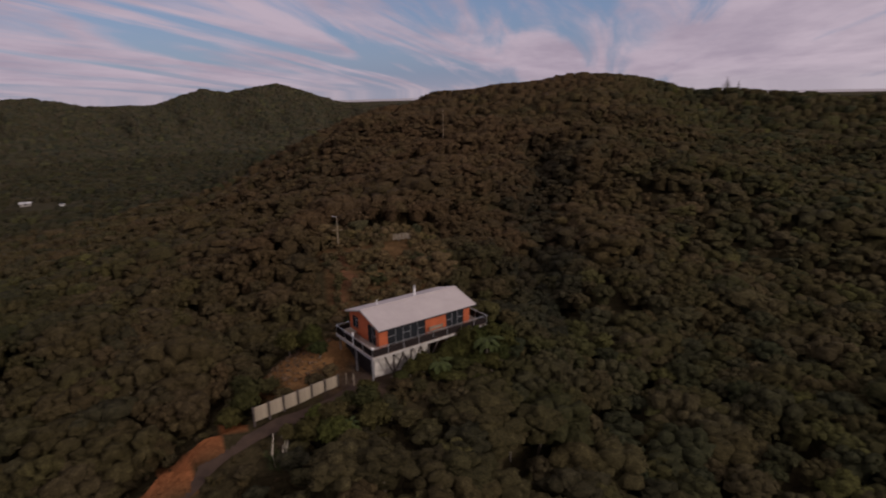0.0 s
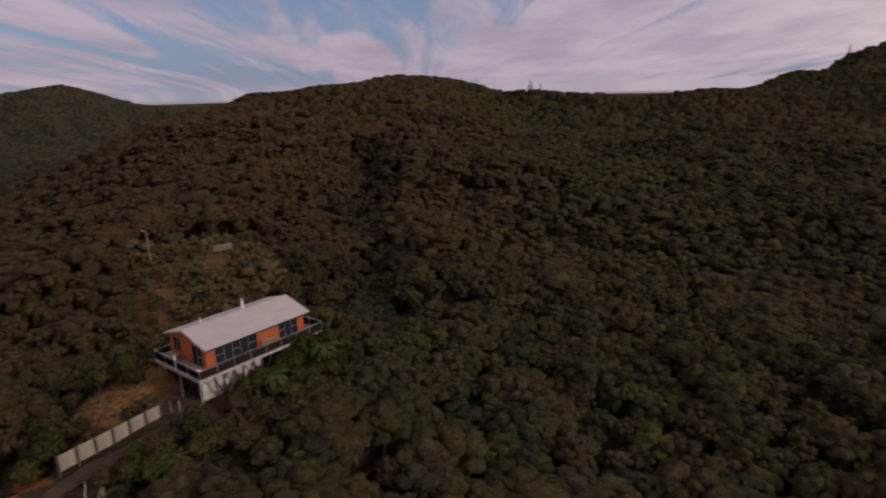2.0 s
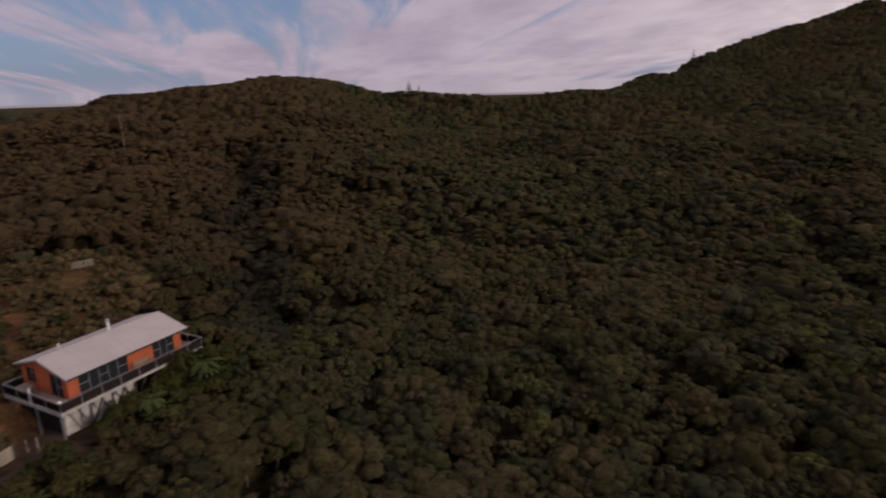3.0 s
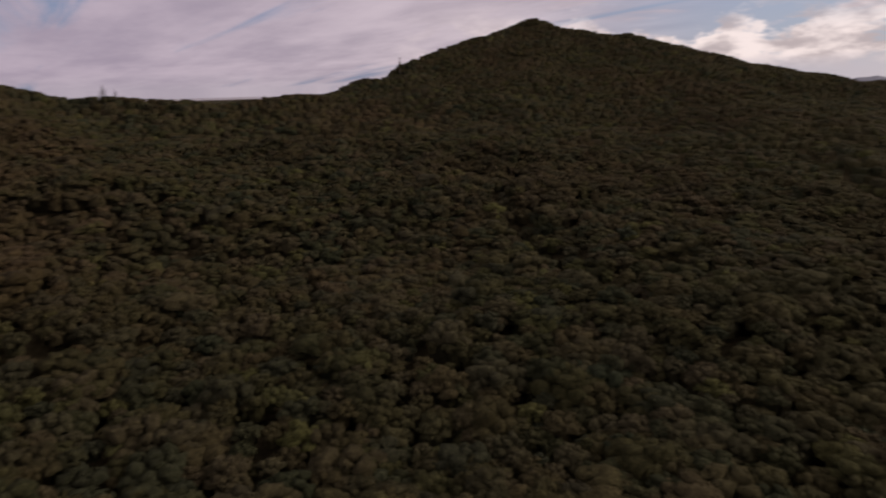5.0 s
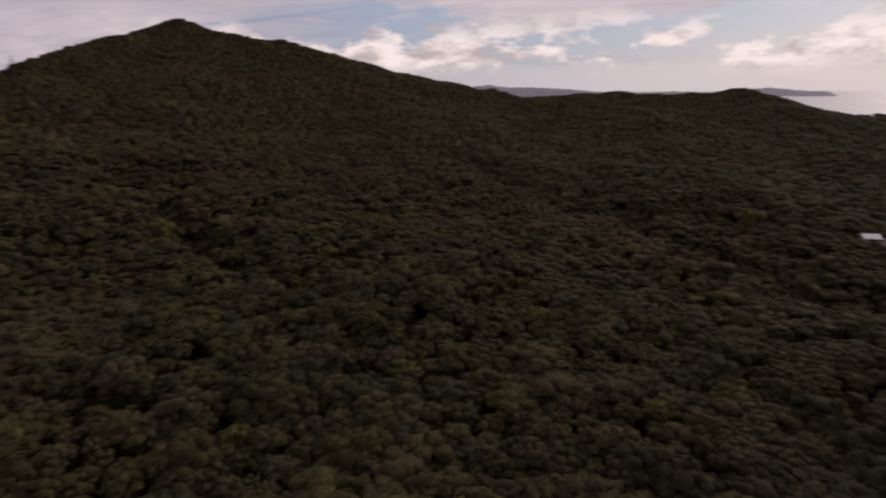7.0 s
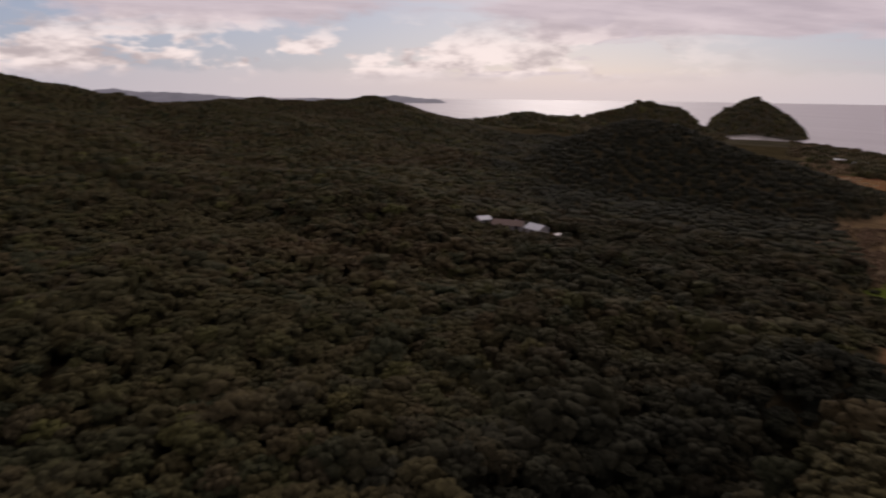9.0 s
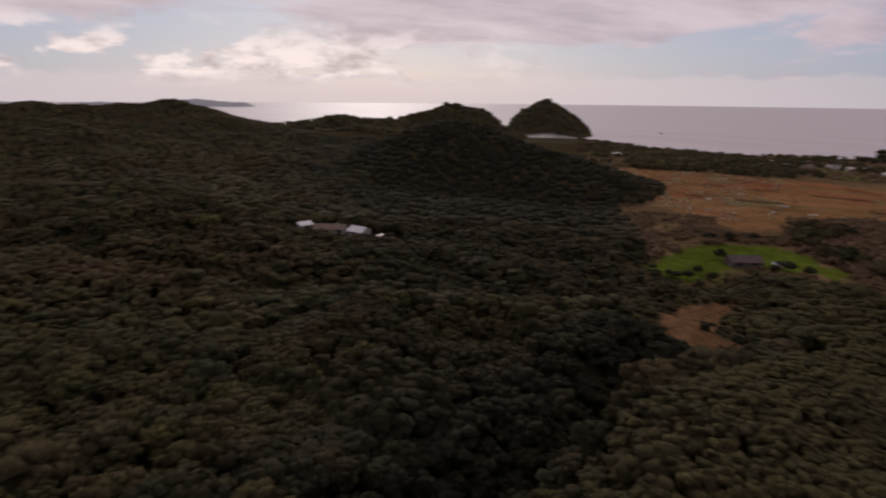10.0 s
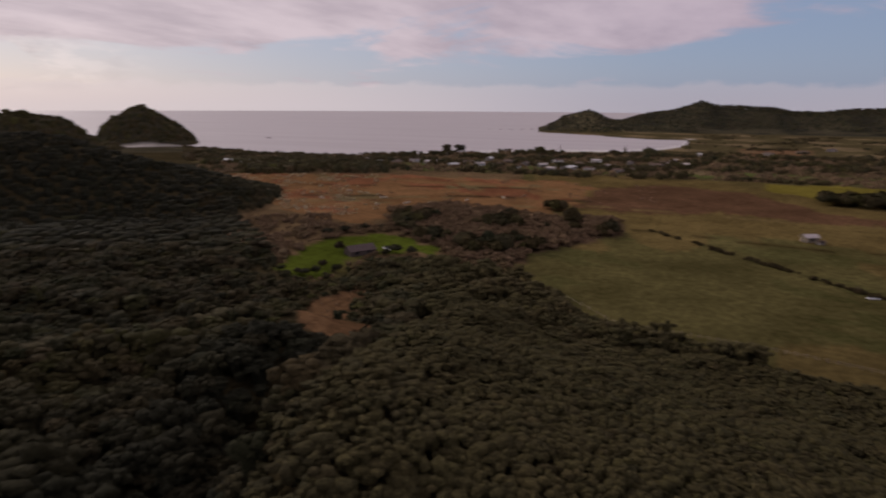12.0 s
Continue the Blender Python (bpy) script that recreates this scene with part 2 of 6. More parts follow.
FERN = plain_mat("fern_fronds", (0.036, 0.045, 0.012), 0.95, vary=0.3, scale=3)
PLUME = plain_mat("pale_seed_plume", (0.46, 0.40, 0.31), 0.9, vary=0.2)
RUST = plain_mat("rusty_roof", (0.10, 0.066, 0.052), 0.95, vary=0.3)
TINROOF = plain_mat("bright_tin_roof", (0.42, 0.41, 0.405), 0.45, vary=0.15)
WALLP = plain_mat("weatherboard_wall", (0.28, 0.25, 0.225), 0.7, vary=0.15)
ROCK = plain_mat("dark_rock", (0.07, 0.06, 0.055), 0.9, vary=0.3, bump=0.1, grain=3)
GLASS, _, GLASS_B = material("window_glass")
GLASS_B.inputs["Base Color"].default_value = (0.02, 0.022, 0.025, 1)
GLASS_B.inputs["Roughness"].default_value = 0.08
GLASS_B.inputs["Specular IOR Level"].default_value = 0.09


# ---- terrain ----
def smooth(a, b, v):
    t = np.clip((v - a) / (b - a), 0, 1)
    return t * t * (3 - 2 * t)


def bearing(az, r):
    """Metres east and north of the lookout for a bearing in degrees and a range."""
    a = np.radians(az)
    return np.sin(a) * r, np.cos(a) * r


# skyline hills by bearing: range and ground height of the crest
CREST = np.array([
    (-100, 400, 30), (-60, 300, 2), (-45, 280, 12), (-33, 272, 24), (-25, 290, 39), (-22, 303, 49), (-18, 320, 56), (-14.5, 327, 59.4), (-11.4, 329, 61.5), (-8, 330, 66.8), (-2.5, 330, 72.4), (0, 330, 71.6),
    (5.6, 341, 63.5), (9, 342, 55), (13, 345, 52.5), (20, 350, 52), (28.6, 380, 60.2), (36, 450, 76), (42, 520, 98.5), (47.4, 560, 116), (51.5, 560, 106),
    (57.5, 560, 95.5), (64, 550, 81), (70, 540, 63), (84, 580, 52), (98, 620, 49), (103.5, 610, 34), (112, 700, 22), (125, 800, 6), (140, 800, 3), (200, 800, 4), (260, 400, 30)])
# the hollow under the lookout: ground height at 45 m, then range and height of the low ground
HOLLOW = np.array([
    (-100, 28, 150, 18), (-60, 31, 130, 28), (-45, 32, 110, 33), (-33, 33.5, 100, 35.5), (-25, 34, 100, 37), (-18, 33.5, 110, 38), (-8, 29, 120, 35),
    (5, 24, 130, 30), (20, 22, 130, 26), (47, 22, 160, 25), (70, 22, 180, 21), (98, 22, 220, 13), (112, 22, 240, 9), (124, 21, 210, 7), (131, 26, 195, 5),
    (138, 30, 190, 4), (152, 31, 185, 4), (165, 31, 160, 3), (178, 28, 145, 3), (200, 24, 140, 4), (260, 28, 150, 18)])


def by_bearing(table, col, az):
    """Smooth interpolation round the compass."""
    a, v = table[:, 0], table[:, col]
    w = (az + 100) % 360 - 100
    i = np.clip(np.searchsorted(a, w, side="right") - 1, 0, len(a) - 2)
    t = (w - a[i]) / (a[i + 1] - a[i])
    s = np.gradient(v, a)
    h = a[i + 1] - a[i]
    t2, t3 = t * t, t * t * t
    return (2 * t3 - 3 * t2 + 1) * v[i] + (t3 - 2 * t2 + t) * h * s[i] + (3 * t2 - 2 * t3) * v[i + 1] + (t3 - t2) * h * s[i + 1]


def ridge(x, y, line, width, power=1.6):
    """Height of a ridge along a line of (bearing, range, height), falling away on both sides."""
    near, zz = np.full(np.shape(x), 1e9), np.zeros(np.shape(x))
    pts = [(*bearing(a, r), z) for a, r, z in line]
    for (x0, y0, z0), (x1, y1, z1) in zip(pts[:-1], pts[1:]):
        dx, dy = x1 - x0, y1 - y0
        t = np.clip(((x - x0) * dx + (y - y0) * dy) / (dx * dx + dy * dy), 0, 1)
        d = np.hypot(x - x0 - t * dx, y - y0 - t * dy)
        zz = np.where(d < near, z0 + (z1 - z0) * t, zz)
        near = np.minimum(near, d)
    return -6 + (zz + 6) * np.exp(-(near / width) ** power)


FAR_RANGE = [(-75, 1500, 50), (-55, 1450, 58), (-48, 1400, 63), (-44.5, 1400, 44), (-39.6, 1400, 43), (-35.4, 1400, 74), (-33.6, 1400, 67), (-29.5, 1400, 83), (-25.4, 1350, 45), (-21.3, 1300, 35), (-17, 1300, 30), (-10, 1300, 28)]
DARK_SPUR = [(109, 490, 16), (112.6, 470, 26), (115.6, 450, 36), (117.5, 440, 43), (119.4, 430, 46.5), (121.3, 425, 46), (123.3, 420, 43), (125.7, 415, 35), (130.2, 405, 26), (134.4, 392, 19), (137.3, 385, 12), (139.4, 381, 3), (140.6, 378, -5)]
COAST_HILLS = [(101, 800, 24), (105.7, 800, 28), (109.9, 800, 37), (113, 820, 31), (115.5, 850, 29), (116.7, 870, 36), (118.4, 890, 42), (119.8, 900, 50), (121.2, 902, 46), (123.1, 905, 45), (124.0, 915, 26), (125.2, 930, 14), (126.2, 950, -5)]
ISLAND = [(125.0, 1075, -5.5), (125.7, 1075, 12), (126.2, 1075, 29), (127.4, 1075, 43), (128.3, 1075, 52), (129.1, 1075, 57), (130.0, 1075, 47), (131.0, 1075, 37), (132.0, 1075, 24), (132.9, 1075, 8), (133.3, 1075, -5.5)]
HEADLAND = [(164.1, 1640, -5.5), (164.7, 1640, 8), (165.7, 1640, 19), (166.4, 1640, 34), (167.4, 1645, 40), (168.5, 1650, 48), (169.4, 1660, 40), (170.3, 1670, 26), (171.6, 1680, 22), (172.4, 1690, 30), (173.9, 1710, 42), (175.8, 1725, 50), (177.0, 1740, 61), (178.0, 1750, 74), (179.4, 1760, 62), (182, 1780, 60), (183.8, 1785, 57), (184.8, 1790, 48), (186.8, 1800, 47), (189, 1800, 56), (192, 1800, 58), (200, 1700, 60), (215, 1500, 60)]
COAST_AZ = np.array([90, 103, 112, 124, 128, 132.4, 133.4, 138, 143.4, 148, 153.5, 158.8, 161.5, 166.7, 171.8, 174.7, 176.5, 177.2, 178.2])
COAST_R = np.array([1300, 1200, 1050, 985, 985, 985, 935, 812, 772, 765, 788, 812, 838, 866, 882, 935, 1011, 1140, 1700])
BAY_AZ, BAY_R = np.array([163.4, 164.6, 169.2, 171.7, 175.5, 177.2]), np.array([1480, 1410, 1315, 1245, 1180, 1140])

# watercourses cut into the slopes: line, half width, depth
GULLIES = [([bearing(-4.5, 190), bearing(-5.5, 130), bearing(-5.0, 85)], 6.5, 6.5),
           ([bearing(44, 190), bearing(52, 128), bearing(57.5, 106)], 5.0, 6.5),
           ([bearing(112, 40), bearing(122, 52), bearing(131, 68), bearing(138.5, 86), bearing(145.5, 104), bearing(149.5, 118)], 9, 12.0),
           ([bearing(137, 42), bearing(143.5, 62), bearing(149.5, 84), bearing(154.5, 112), bearing(158, 140)], 12, -4.5),
           ([bearing(70, 300), bearing(85, 220), bearing(100, 172), bearing(114, 160), bearing(127, 160), bearing(139, 170)], 12, 5.0),
           ([bearing(112, 112), bearing(123.4, 122), bearing(135.5, 134), bearing(140, 138)], 9, -4.5)]
DRIVE = [(-31.5, 26.0), (-31.2, 33.0), (-30.5, 39.5), (-27.8, 44.5), (-24.0, 49.5), (-22.5, 56.0)]
DRIVE_Z = [33.2, 34.2, 34.8, 35.0, 35.1, 35.2]
CLAY_LINE = [(-32.6, 43.6), (-33.6, 40.5), (-33.9, 37.5), (-33.7, 34.0), (-34.0, 30.0), (-34.4, 26.0)]
HOUSE_XY, HOUSE_YAW, DECK_Z = (-21.72, 55.5), 49.85, 38.3


def line_distance(x, y, line, zs=None):
    best, zz = np.full(np.shape(x), 1e9), np.zeros(np.shape(x))
    for k in range(len(line) - 1):
        (x0, y0), (x1, y1) = line[k], line[k + 1]
        dx, dy = x1 - x0, y1 - y0
        t = np.clip(((x - x0) * dx + (y - y0) * dy) / (dx * dx + dy * dy), 0, 1)
        d = np.hypot(x - x0 - t * dx, y - y0 - t * dy)
        if zs is not None:
            zz = np.where(d < best, zs[k] + (zs[k + 1] - zs[k]) * t, zz)
        best = np.minimum(best, d)
    return best, zz


def house_local(x, y):
    c, s = math.cos(radians(HOUSE_YAW)), math.sin(radians(HOUSE_YAW))
    dx, dy = x - HOUSE_XY[0], y - HOUSE_XY[1]
    return dx * c + dy * s, -dx * s + dy * c


def waves(x, y, size, seed):
    """Rolling unevenness, a few sines at odd angles."""
    g = np.random.RandomState(seed)
    out = 0
    for k in range(6):
        a, p, q = g.uniform(0, 6.28), g.uniform(0, 6.28), g.uniform(0.6, 1.7)
        out = out + np.sin((x * math.cos(a) + y * math.sin(a)) * 6.283 * q / size + p) / q
    return out / 4


def height(x, y):
    x, y = np.asarray(x, float), np.asarray(y, float)
    r, az = np.hypot(x, y) + 1e-6, np.degrees(np.arctan2(x, y))
    D, zr = by_bearing(CREST, 1, az), by_bearing(CREST, 2, az)
    zn, rm, zm = by_bearing(HOLLOW, 1, az), by_bearing(HOLLOW, 2, az), by_bearing(HOLLOW, 3, az)
    near = zn + (zm - zn) * smooth(0, 1, np.clip((r - 45) / (rm - 45), 0, 1) * 0.9 + 0.05) - 4 * smooth(45, 5, r)
    t = np.clip((r - rm * 0.6) / (D - rm * 0.6), 0, 1)
    pw = 1.7 + 0.5 * smooth(58, 98, zr)
    rise = (zr - zm) * np.where(zr > zm, t ** pw, smooth(0, 1, t))
    z = near + rise
    back = smooth(0, 1, (r - D) / 260)
    z = np.where(r > D, zr + (np.minimum(zr, 6) - zr) * back, z)
    inland = smooth(20, 60, np.abs((az - 165 + 180) % 360 - 180))      # rough ground away from the plain
    hill = np.clip((z - 6) / 15, 0, 1)
    z = z + hill * (waves(x, y, 95, 1) * 4.2 * smooth(60, 150, r) + waves(x, y, 42, 2) * 2.0)
    z = z + waves(x, y, 300, 5) * 2.0 * inland * smooth(700, 1000, r)
    w = (az + 360) % 360
    sea = (w > 90) & (w < 181) & (r > np.interp(w, COAST_AZ, COAST_R))
    sea &= ~((w > 164) & (w < 181) & (r > np.interp(w, BAY_AZ, BAY_R)))
    cd = np.interp(w, COAST_AZ, COAST_R) - r
    shore = (w > 120) & (w < 179)
    z = np.where(shore & (r > 500) & (r < 1200), np.minimum(z, np.maximum(-5, cd * 0.06)), z)
    z = np.where(sea, -5, z)
    z = np.where((w > 60) & (w < 182) & (r > 1750), -5, z)
    folds = (7 * np.sin(az * 0.62 + 0.6) + 5 * np.sin(az * 1.37 + 2.0 + r * 0.004) + 3 * np.sin(az * 2.9 + r * 0.007)) * np.exp(-((r - 1080) / 210) ** 2)
    z = np.maximum(z, ridge(x, y, FAR_RANGE, 420, 1.2) + waves(x, y, 260, 3) * 2.5 * (r > 700) + folds * (az < 0))
    z = np.maximum(z, ridge(x, y, DARK_SPUR, 84, 1.5) + waves(x, y, 90, 4) * 1.5)
    z = np.maximum(z, ridge(x, y, COAST_HILLS, 70))
    z = np.maximum(z, ridge(x, y, ISLAND, 66, 2.6))
    z = np.maximum(z, ridge(x, y, HEADLAND, 150, 1.5) + waves(x, y, 170, 6) * 2 * (r > 1200))
    for line, width, deep in GULLIES:
        z = z - deep * np.exp(-(line_distance(x, y, line)[0] / width) ** 2)
    z = np.where((np.abs(az - 10) < 75) & (r > 900), z * (1 - 0.9 * smooth(1800, 3600, r)), z)
    # house platform and drive cut into the spur
    u, v = house_local(x, y)
    d_house = np.hypot(np.maximum(np.maximum(-3 - u, u - 13), 0), np.maximum(np.maximum(-0.5 - v, v - 7.5), 0))
    pad = 35.3 + 1.6 * smooth(1, 6, v)
    z = z + (np.minimum(z, pad) - z) * smooth(4.5, 0.5, d_house) + np.maximum(pad - 0.4 - z, 0) * smooth(9, 1.5, d_house)
    d_drive, z_drive = line_distance(x, y, DRIVE, DRIVE_Z)
    z = z + (z_drive - z) * smooth(4.6, 1.9, d_drive)
    z = z + (25.5 + 0.4 * waves(x, y, 14, 95) - z) * smooth(24, 6, r)      # even ground under the lookout
    z = z + 1.0 * np.exp(-(line_distance(x, y, CLAY_LINE)[0] / 1.5) ** 2)
    return z


# ---- mesh helpers ----
def mesh_from(name, verts, faces, mat, attrs=None, smooth_faces=True):
    """A mesh from numpy vertices and equal-sided faces."""
    me = bpy.data.meshes.new(name)
    verts, faces = np.asarray(verts, np.float32), np.asarray(faces, np.int32)
    k = faces.shape[1]
    me.vertices.add(len(verts))
    me.vertices.foreach_set("co", verts.ravel())
    me.loops.add(faces.size)
    me.loops.foreach_set("vertex_index", faces.ravel())
    me.polygons.add(len(faces))
    me.polygons.foreach_set("loop_start", np.arange(0, faces.size, k, dtype=np.int32))
    me.polygons.foreach_set("loop_total", np.full(len(faces), k, np.int32))
    me.polygons.foreach_set("use_smooth", np.full(len(faces), smooth_faces))
    for key, vals in (attrs or {}).items():
        vals = np.asarray(vals, np.float32)
        if vals.ndim == 2:
            at = me.attributes.new(key, "FLOAT_COLOR", "POINT")
            at.data.foreach_set("color", np.hstack([vals, np.ones((len(vals), 1), np.float32)]).ravel())
        else:
            me.attributes.new(key, "FLOAT", "POINT").data.foreach_set("value", vals)
    me.materials.append(mat)
    me.update(calc_edges=True)
    return me


def part(name, bm, mat, parent=None, label=""):
    """Links a bmesh as one mesh object, under a thing or part if one is given."""
    me = bpy.data.meshes.new(name)
    bm.to_mesh(me)
    bm.free()
    me.materials.append(mat)
    ob = new(name, me)
    if parent is not None:
        ob.parent = parent
    if label:
        tagged(ob, label)
    return ob


def box(bm, x0, x1, y0, y1, z0, z1, bevel=0.0):
    r = bmesh.ops.create_cube(bm, size=1.0)
    for v in r["verts"]:
        v.co = Vector((x0 + (v.co.x + 0.5) * (x1 - x0), y0 + (v.co.y + 0.5) * (y1 - y0), z0 + (v.co.z + 0.5) * (z1 - z0)))
    if bevel:
        es = list({e for v in r["verts"] for e in v.link_edges})
        bmesh.ops.bevel(bm, geom=es, offset=bevel, segments=1, affect="EDGES")
    return bm


def boxed(*a, **k):
    return box(bmesh.new(), *a, **k)


def rod(bm, p, q, r0, r1=None, n=8):
    """A tapered rod from p to q."""
    p, q = Vector(p), Vector(q)
    r1 = r0 if r1 is None else r1
    d = q - p
    m = Matrix.Translation((p + q) / 2) @ d.to_track_quat("Z", "Y").to_matrix().to_4x4()
    bmesh.ops.create_cone(bm, cap_ends=True, segments=n, radius1=r0, radius2=r1, depth=d.length, matrix=m)
    return bm


def slab(bm, pts, thick):
    """A plate on corner points, thickened downwards."""
    top = [bm.verts.new(p) for p in pts]
    bot = [bm.verts.new((p[0], p[1], p[2] - thick)) for p in pts]
    bm.faces.new(top)
    bm.faces.new(bot[::-1])
    n = len(pts)
    for i in range(n):
        bm.faces.new((top[i], bot[i], bot[(i + 1) % n], top[(i + 1) % n]))
    bmesh.ops.recalc_face_normals(bm, faces=bm.faces)
    return bm


def empty(name, m, label, category, group=""):
    e = new(name)
    e.matrix_world = m
    return tagged(e, label, category, group)


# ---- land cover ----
# MOUNTAIN is greyer: distance haze put into the ground colour
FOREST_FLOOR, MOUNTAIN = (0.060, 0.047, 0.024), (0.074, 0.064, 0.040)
MARSH, PADDOCK, LAWN, TAN = (0.240, 0.130, 0.058), (0.108, 0.092, 0.034), (0.078, 0.100, 0.014), (0.150, 0.084, 0.042)
BANK_GRASS, SAND, SCRUB, GOLD = (0.260, 0.135, 0.055), (0.62, 0.56, 0.50), (0.150, 0.100, 0.052), (0.19, 0.155, 0.03)


TAN_LINE = [bearing(144.0, 130), bearing(143.2, 146), bearing(143.4, 170), bearing(145.2, 187)]
WALL_LINE = [(-30.4, 44.3), (-25.3, 52.2)]
BANK_LINE = [(-31.4, 53.6), (-30.2, 55.2), (-28.3, 57.5)]
HOMESTEAD_LINE = [bearing(106, 240), bearing(110, 234), bearing(113.5, 224)]


def in_yard(x, y):
    """Low scrub on the cleared slope behind the house."""
    r, az = np.hypot(x, y), np.degrees(np.arctan2(x, y))
    u, v = house_local(x, y)
    wob = waves(x, y, 22, 91)
    return (az + wob * 1.5 > -26.2) & (az + wob * 1.5 < -12.5) & (r + wob * 4 < 104) & (v > 2.0) & (r > 50) & (u > -6)


def inside(x, y, outline, rough=0.0, seed=9):
    """Whether places lie inside an outline of (bearing, range) corners, its edge wandering by rough metres."""
    if rough:
        x, y = x + rough * (waves(x, y, 26, seed) + 0.5 * waves(x, y, 9, seed + 1)), y + rough * (waves(x, y, 26, seed + 2) + 0.5 * waves(x, y, 9, seed + 3))
    pts = [bearing(a, r) for a, r in outline]
    hit = np.zeros(np.shape(x), bool)
    for (x0, y0), (x1, y1) in zip(pts, pts[1:] + pts[:1]):
        hit ^= ((y0 > y) != (y1 > y)) & (x < (x1 - x0) * (y - y0) / (y1 - y0 + 1e-9) + x0)
    return hit


LAWN_OUTLINE = [(138.7, 226), (140.3, 241), (142.0, 260), (143.8, 270), (146.5, 278), (148.8, 282), (151.0, 272), (152.6, 260), (155.0, 252), (154.2, 236), (152.3, 245), (150.2, 238), (147.9, 239), (145.9, 236), (144.9, 222), (143.7, 211), (141.1, 210)]
LAWN_FRONT = [bearing(137.8, 226), bearing(139.2, 208), bearing(141.5, 200), bearing(144.4, 203), bearing(146, 224), bearing(149, 229), bearing(152, 230)]
SCRUB_OUTLINE = [(149.6, 325), (150.7, 351), (156.2, 372), (161.7, 356), (164.9, 334), (168.6, 338), (172.8, 327), (172.2, 300), (167.2, 262), (163.4, 250), (161.6, 228), (157, 226), (154.5, 248), (150.1, 291)]
MARSH_OUTLINE = [(137.3, 560), (143.4, 542), (150.8, 534), (158.9, 508), (166.9, 508), (169.5, 470), (167, 373), (164.9, 340), (156, 360), (150.7, 340), (149.1, 309), (146.4, 305), (143.2, 331), (140, 352), (137.5, 430), (134.5, 520)]
PLOUGH_OUTLINE = [(168, 373), (174.7, 363), (180.7, 388), (186, 374), (196, 384), (196, 396), (187.9, 413), (182.7, 483), (175.9, 506), (169.5, 470)]
GOLD_OUTLINE = [(176.7, 600), (181.2, 632), (186.3, 628), (196, 680), (196, 491), (192.1, 491), (187.3, 476), (184.2, 508), (177, 565)]


def in_lawn(x, y):
    return inside(x, y, LAWN_OUTLINE, 2.5, 9)


def forest_edge(az):
    """Range at which the bush ends on the plain, by bearing from 138 to 205."""
    return np.interp(az, [136, 139, 142, 146, 150, 155, 159, 161, 165, 172, 180, 193, 205, 220], [345, 226, 200, 224, 232, 230, 224, 216, 190, 160, 157, 155, 150, 300])


# ditches across the marsh, and pale farm tracks
TRACKS = [([bearing(140, 418), bearing(150, 404), bearing(160, 408), bearing(171, 398)], 1.6, (0.055, 0.036, 0.020)),
          ([bearing(143, 470), bearing(155, 452), bearing(168, 460)], 1.6, (0.080, 0.045, 0.022)),
          ([bearing(173, 311), bearing(177.2, 309), bearing(181.9, 303), bearing(186.2, 301), bearing(191, 305), bearing(197, 310)], 1.3, (0.060, 0.044, 0.018)),
          ([bearing(140, 392), bearing(146, 384), bearing(151, 372)], 2.2, (0.24, 0.17, 0.08)),
          ([bearing(168, 385), bearing(180, 372), bearing(196, 380)], 1.8, (0.17, 0.12, 0.05))]


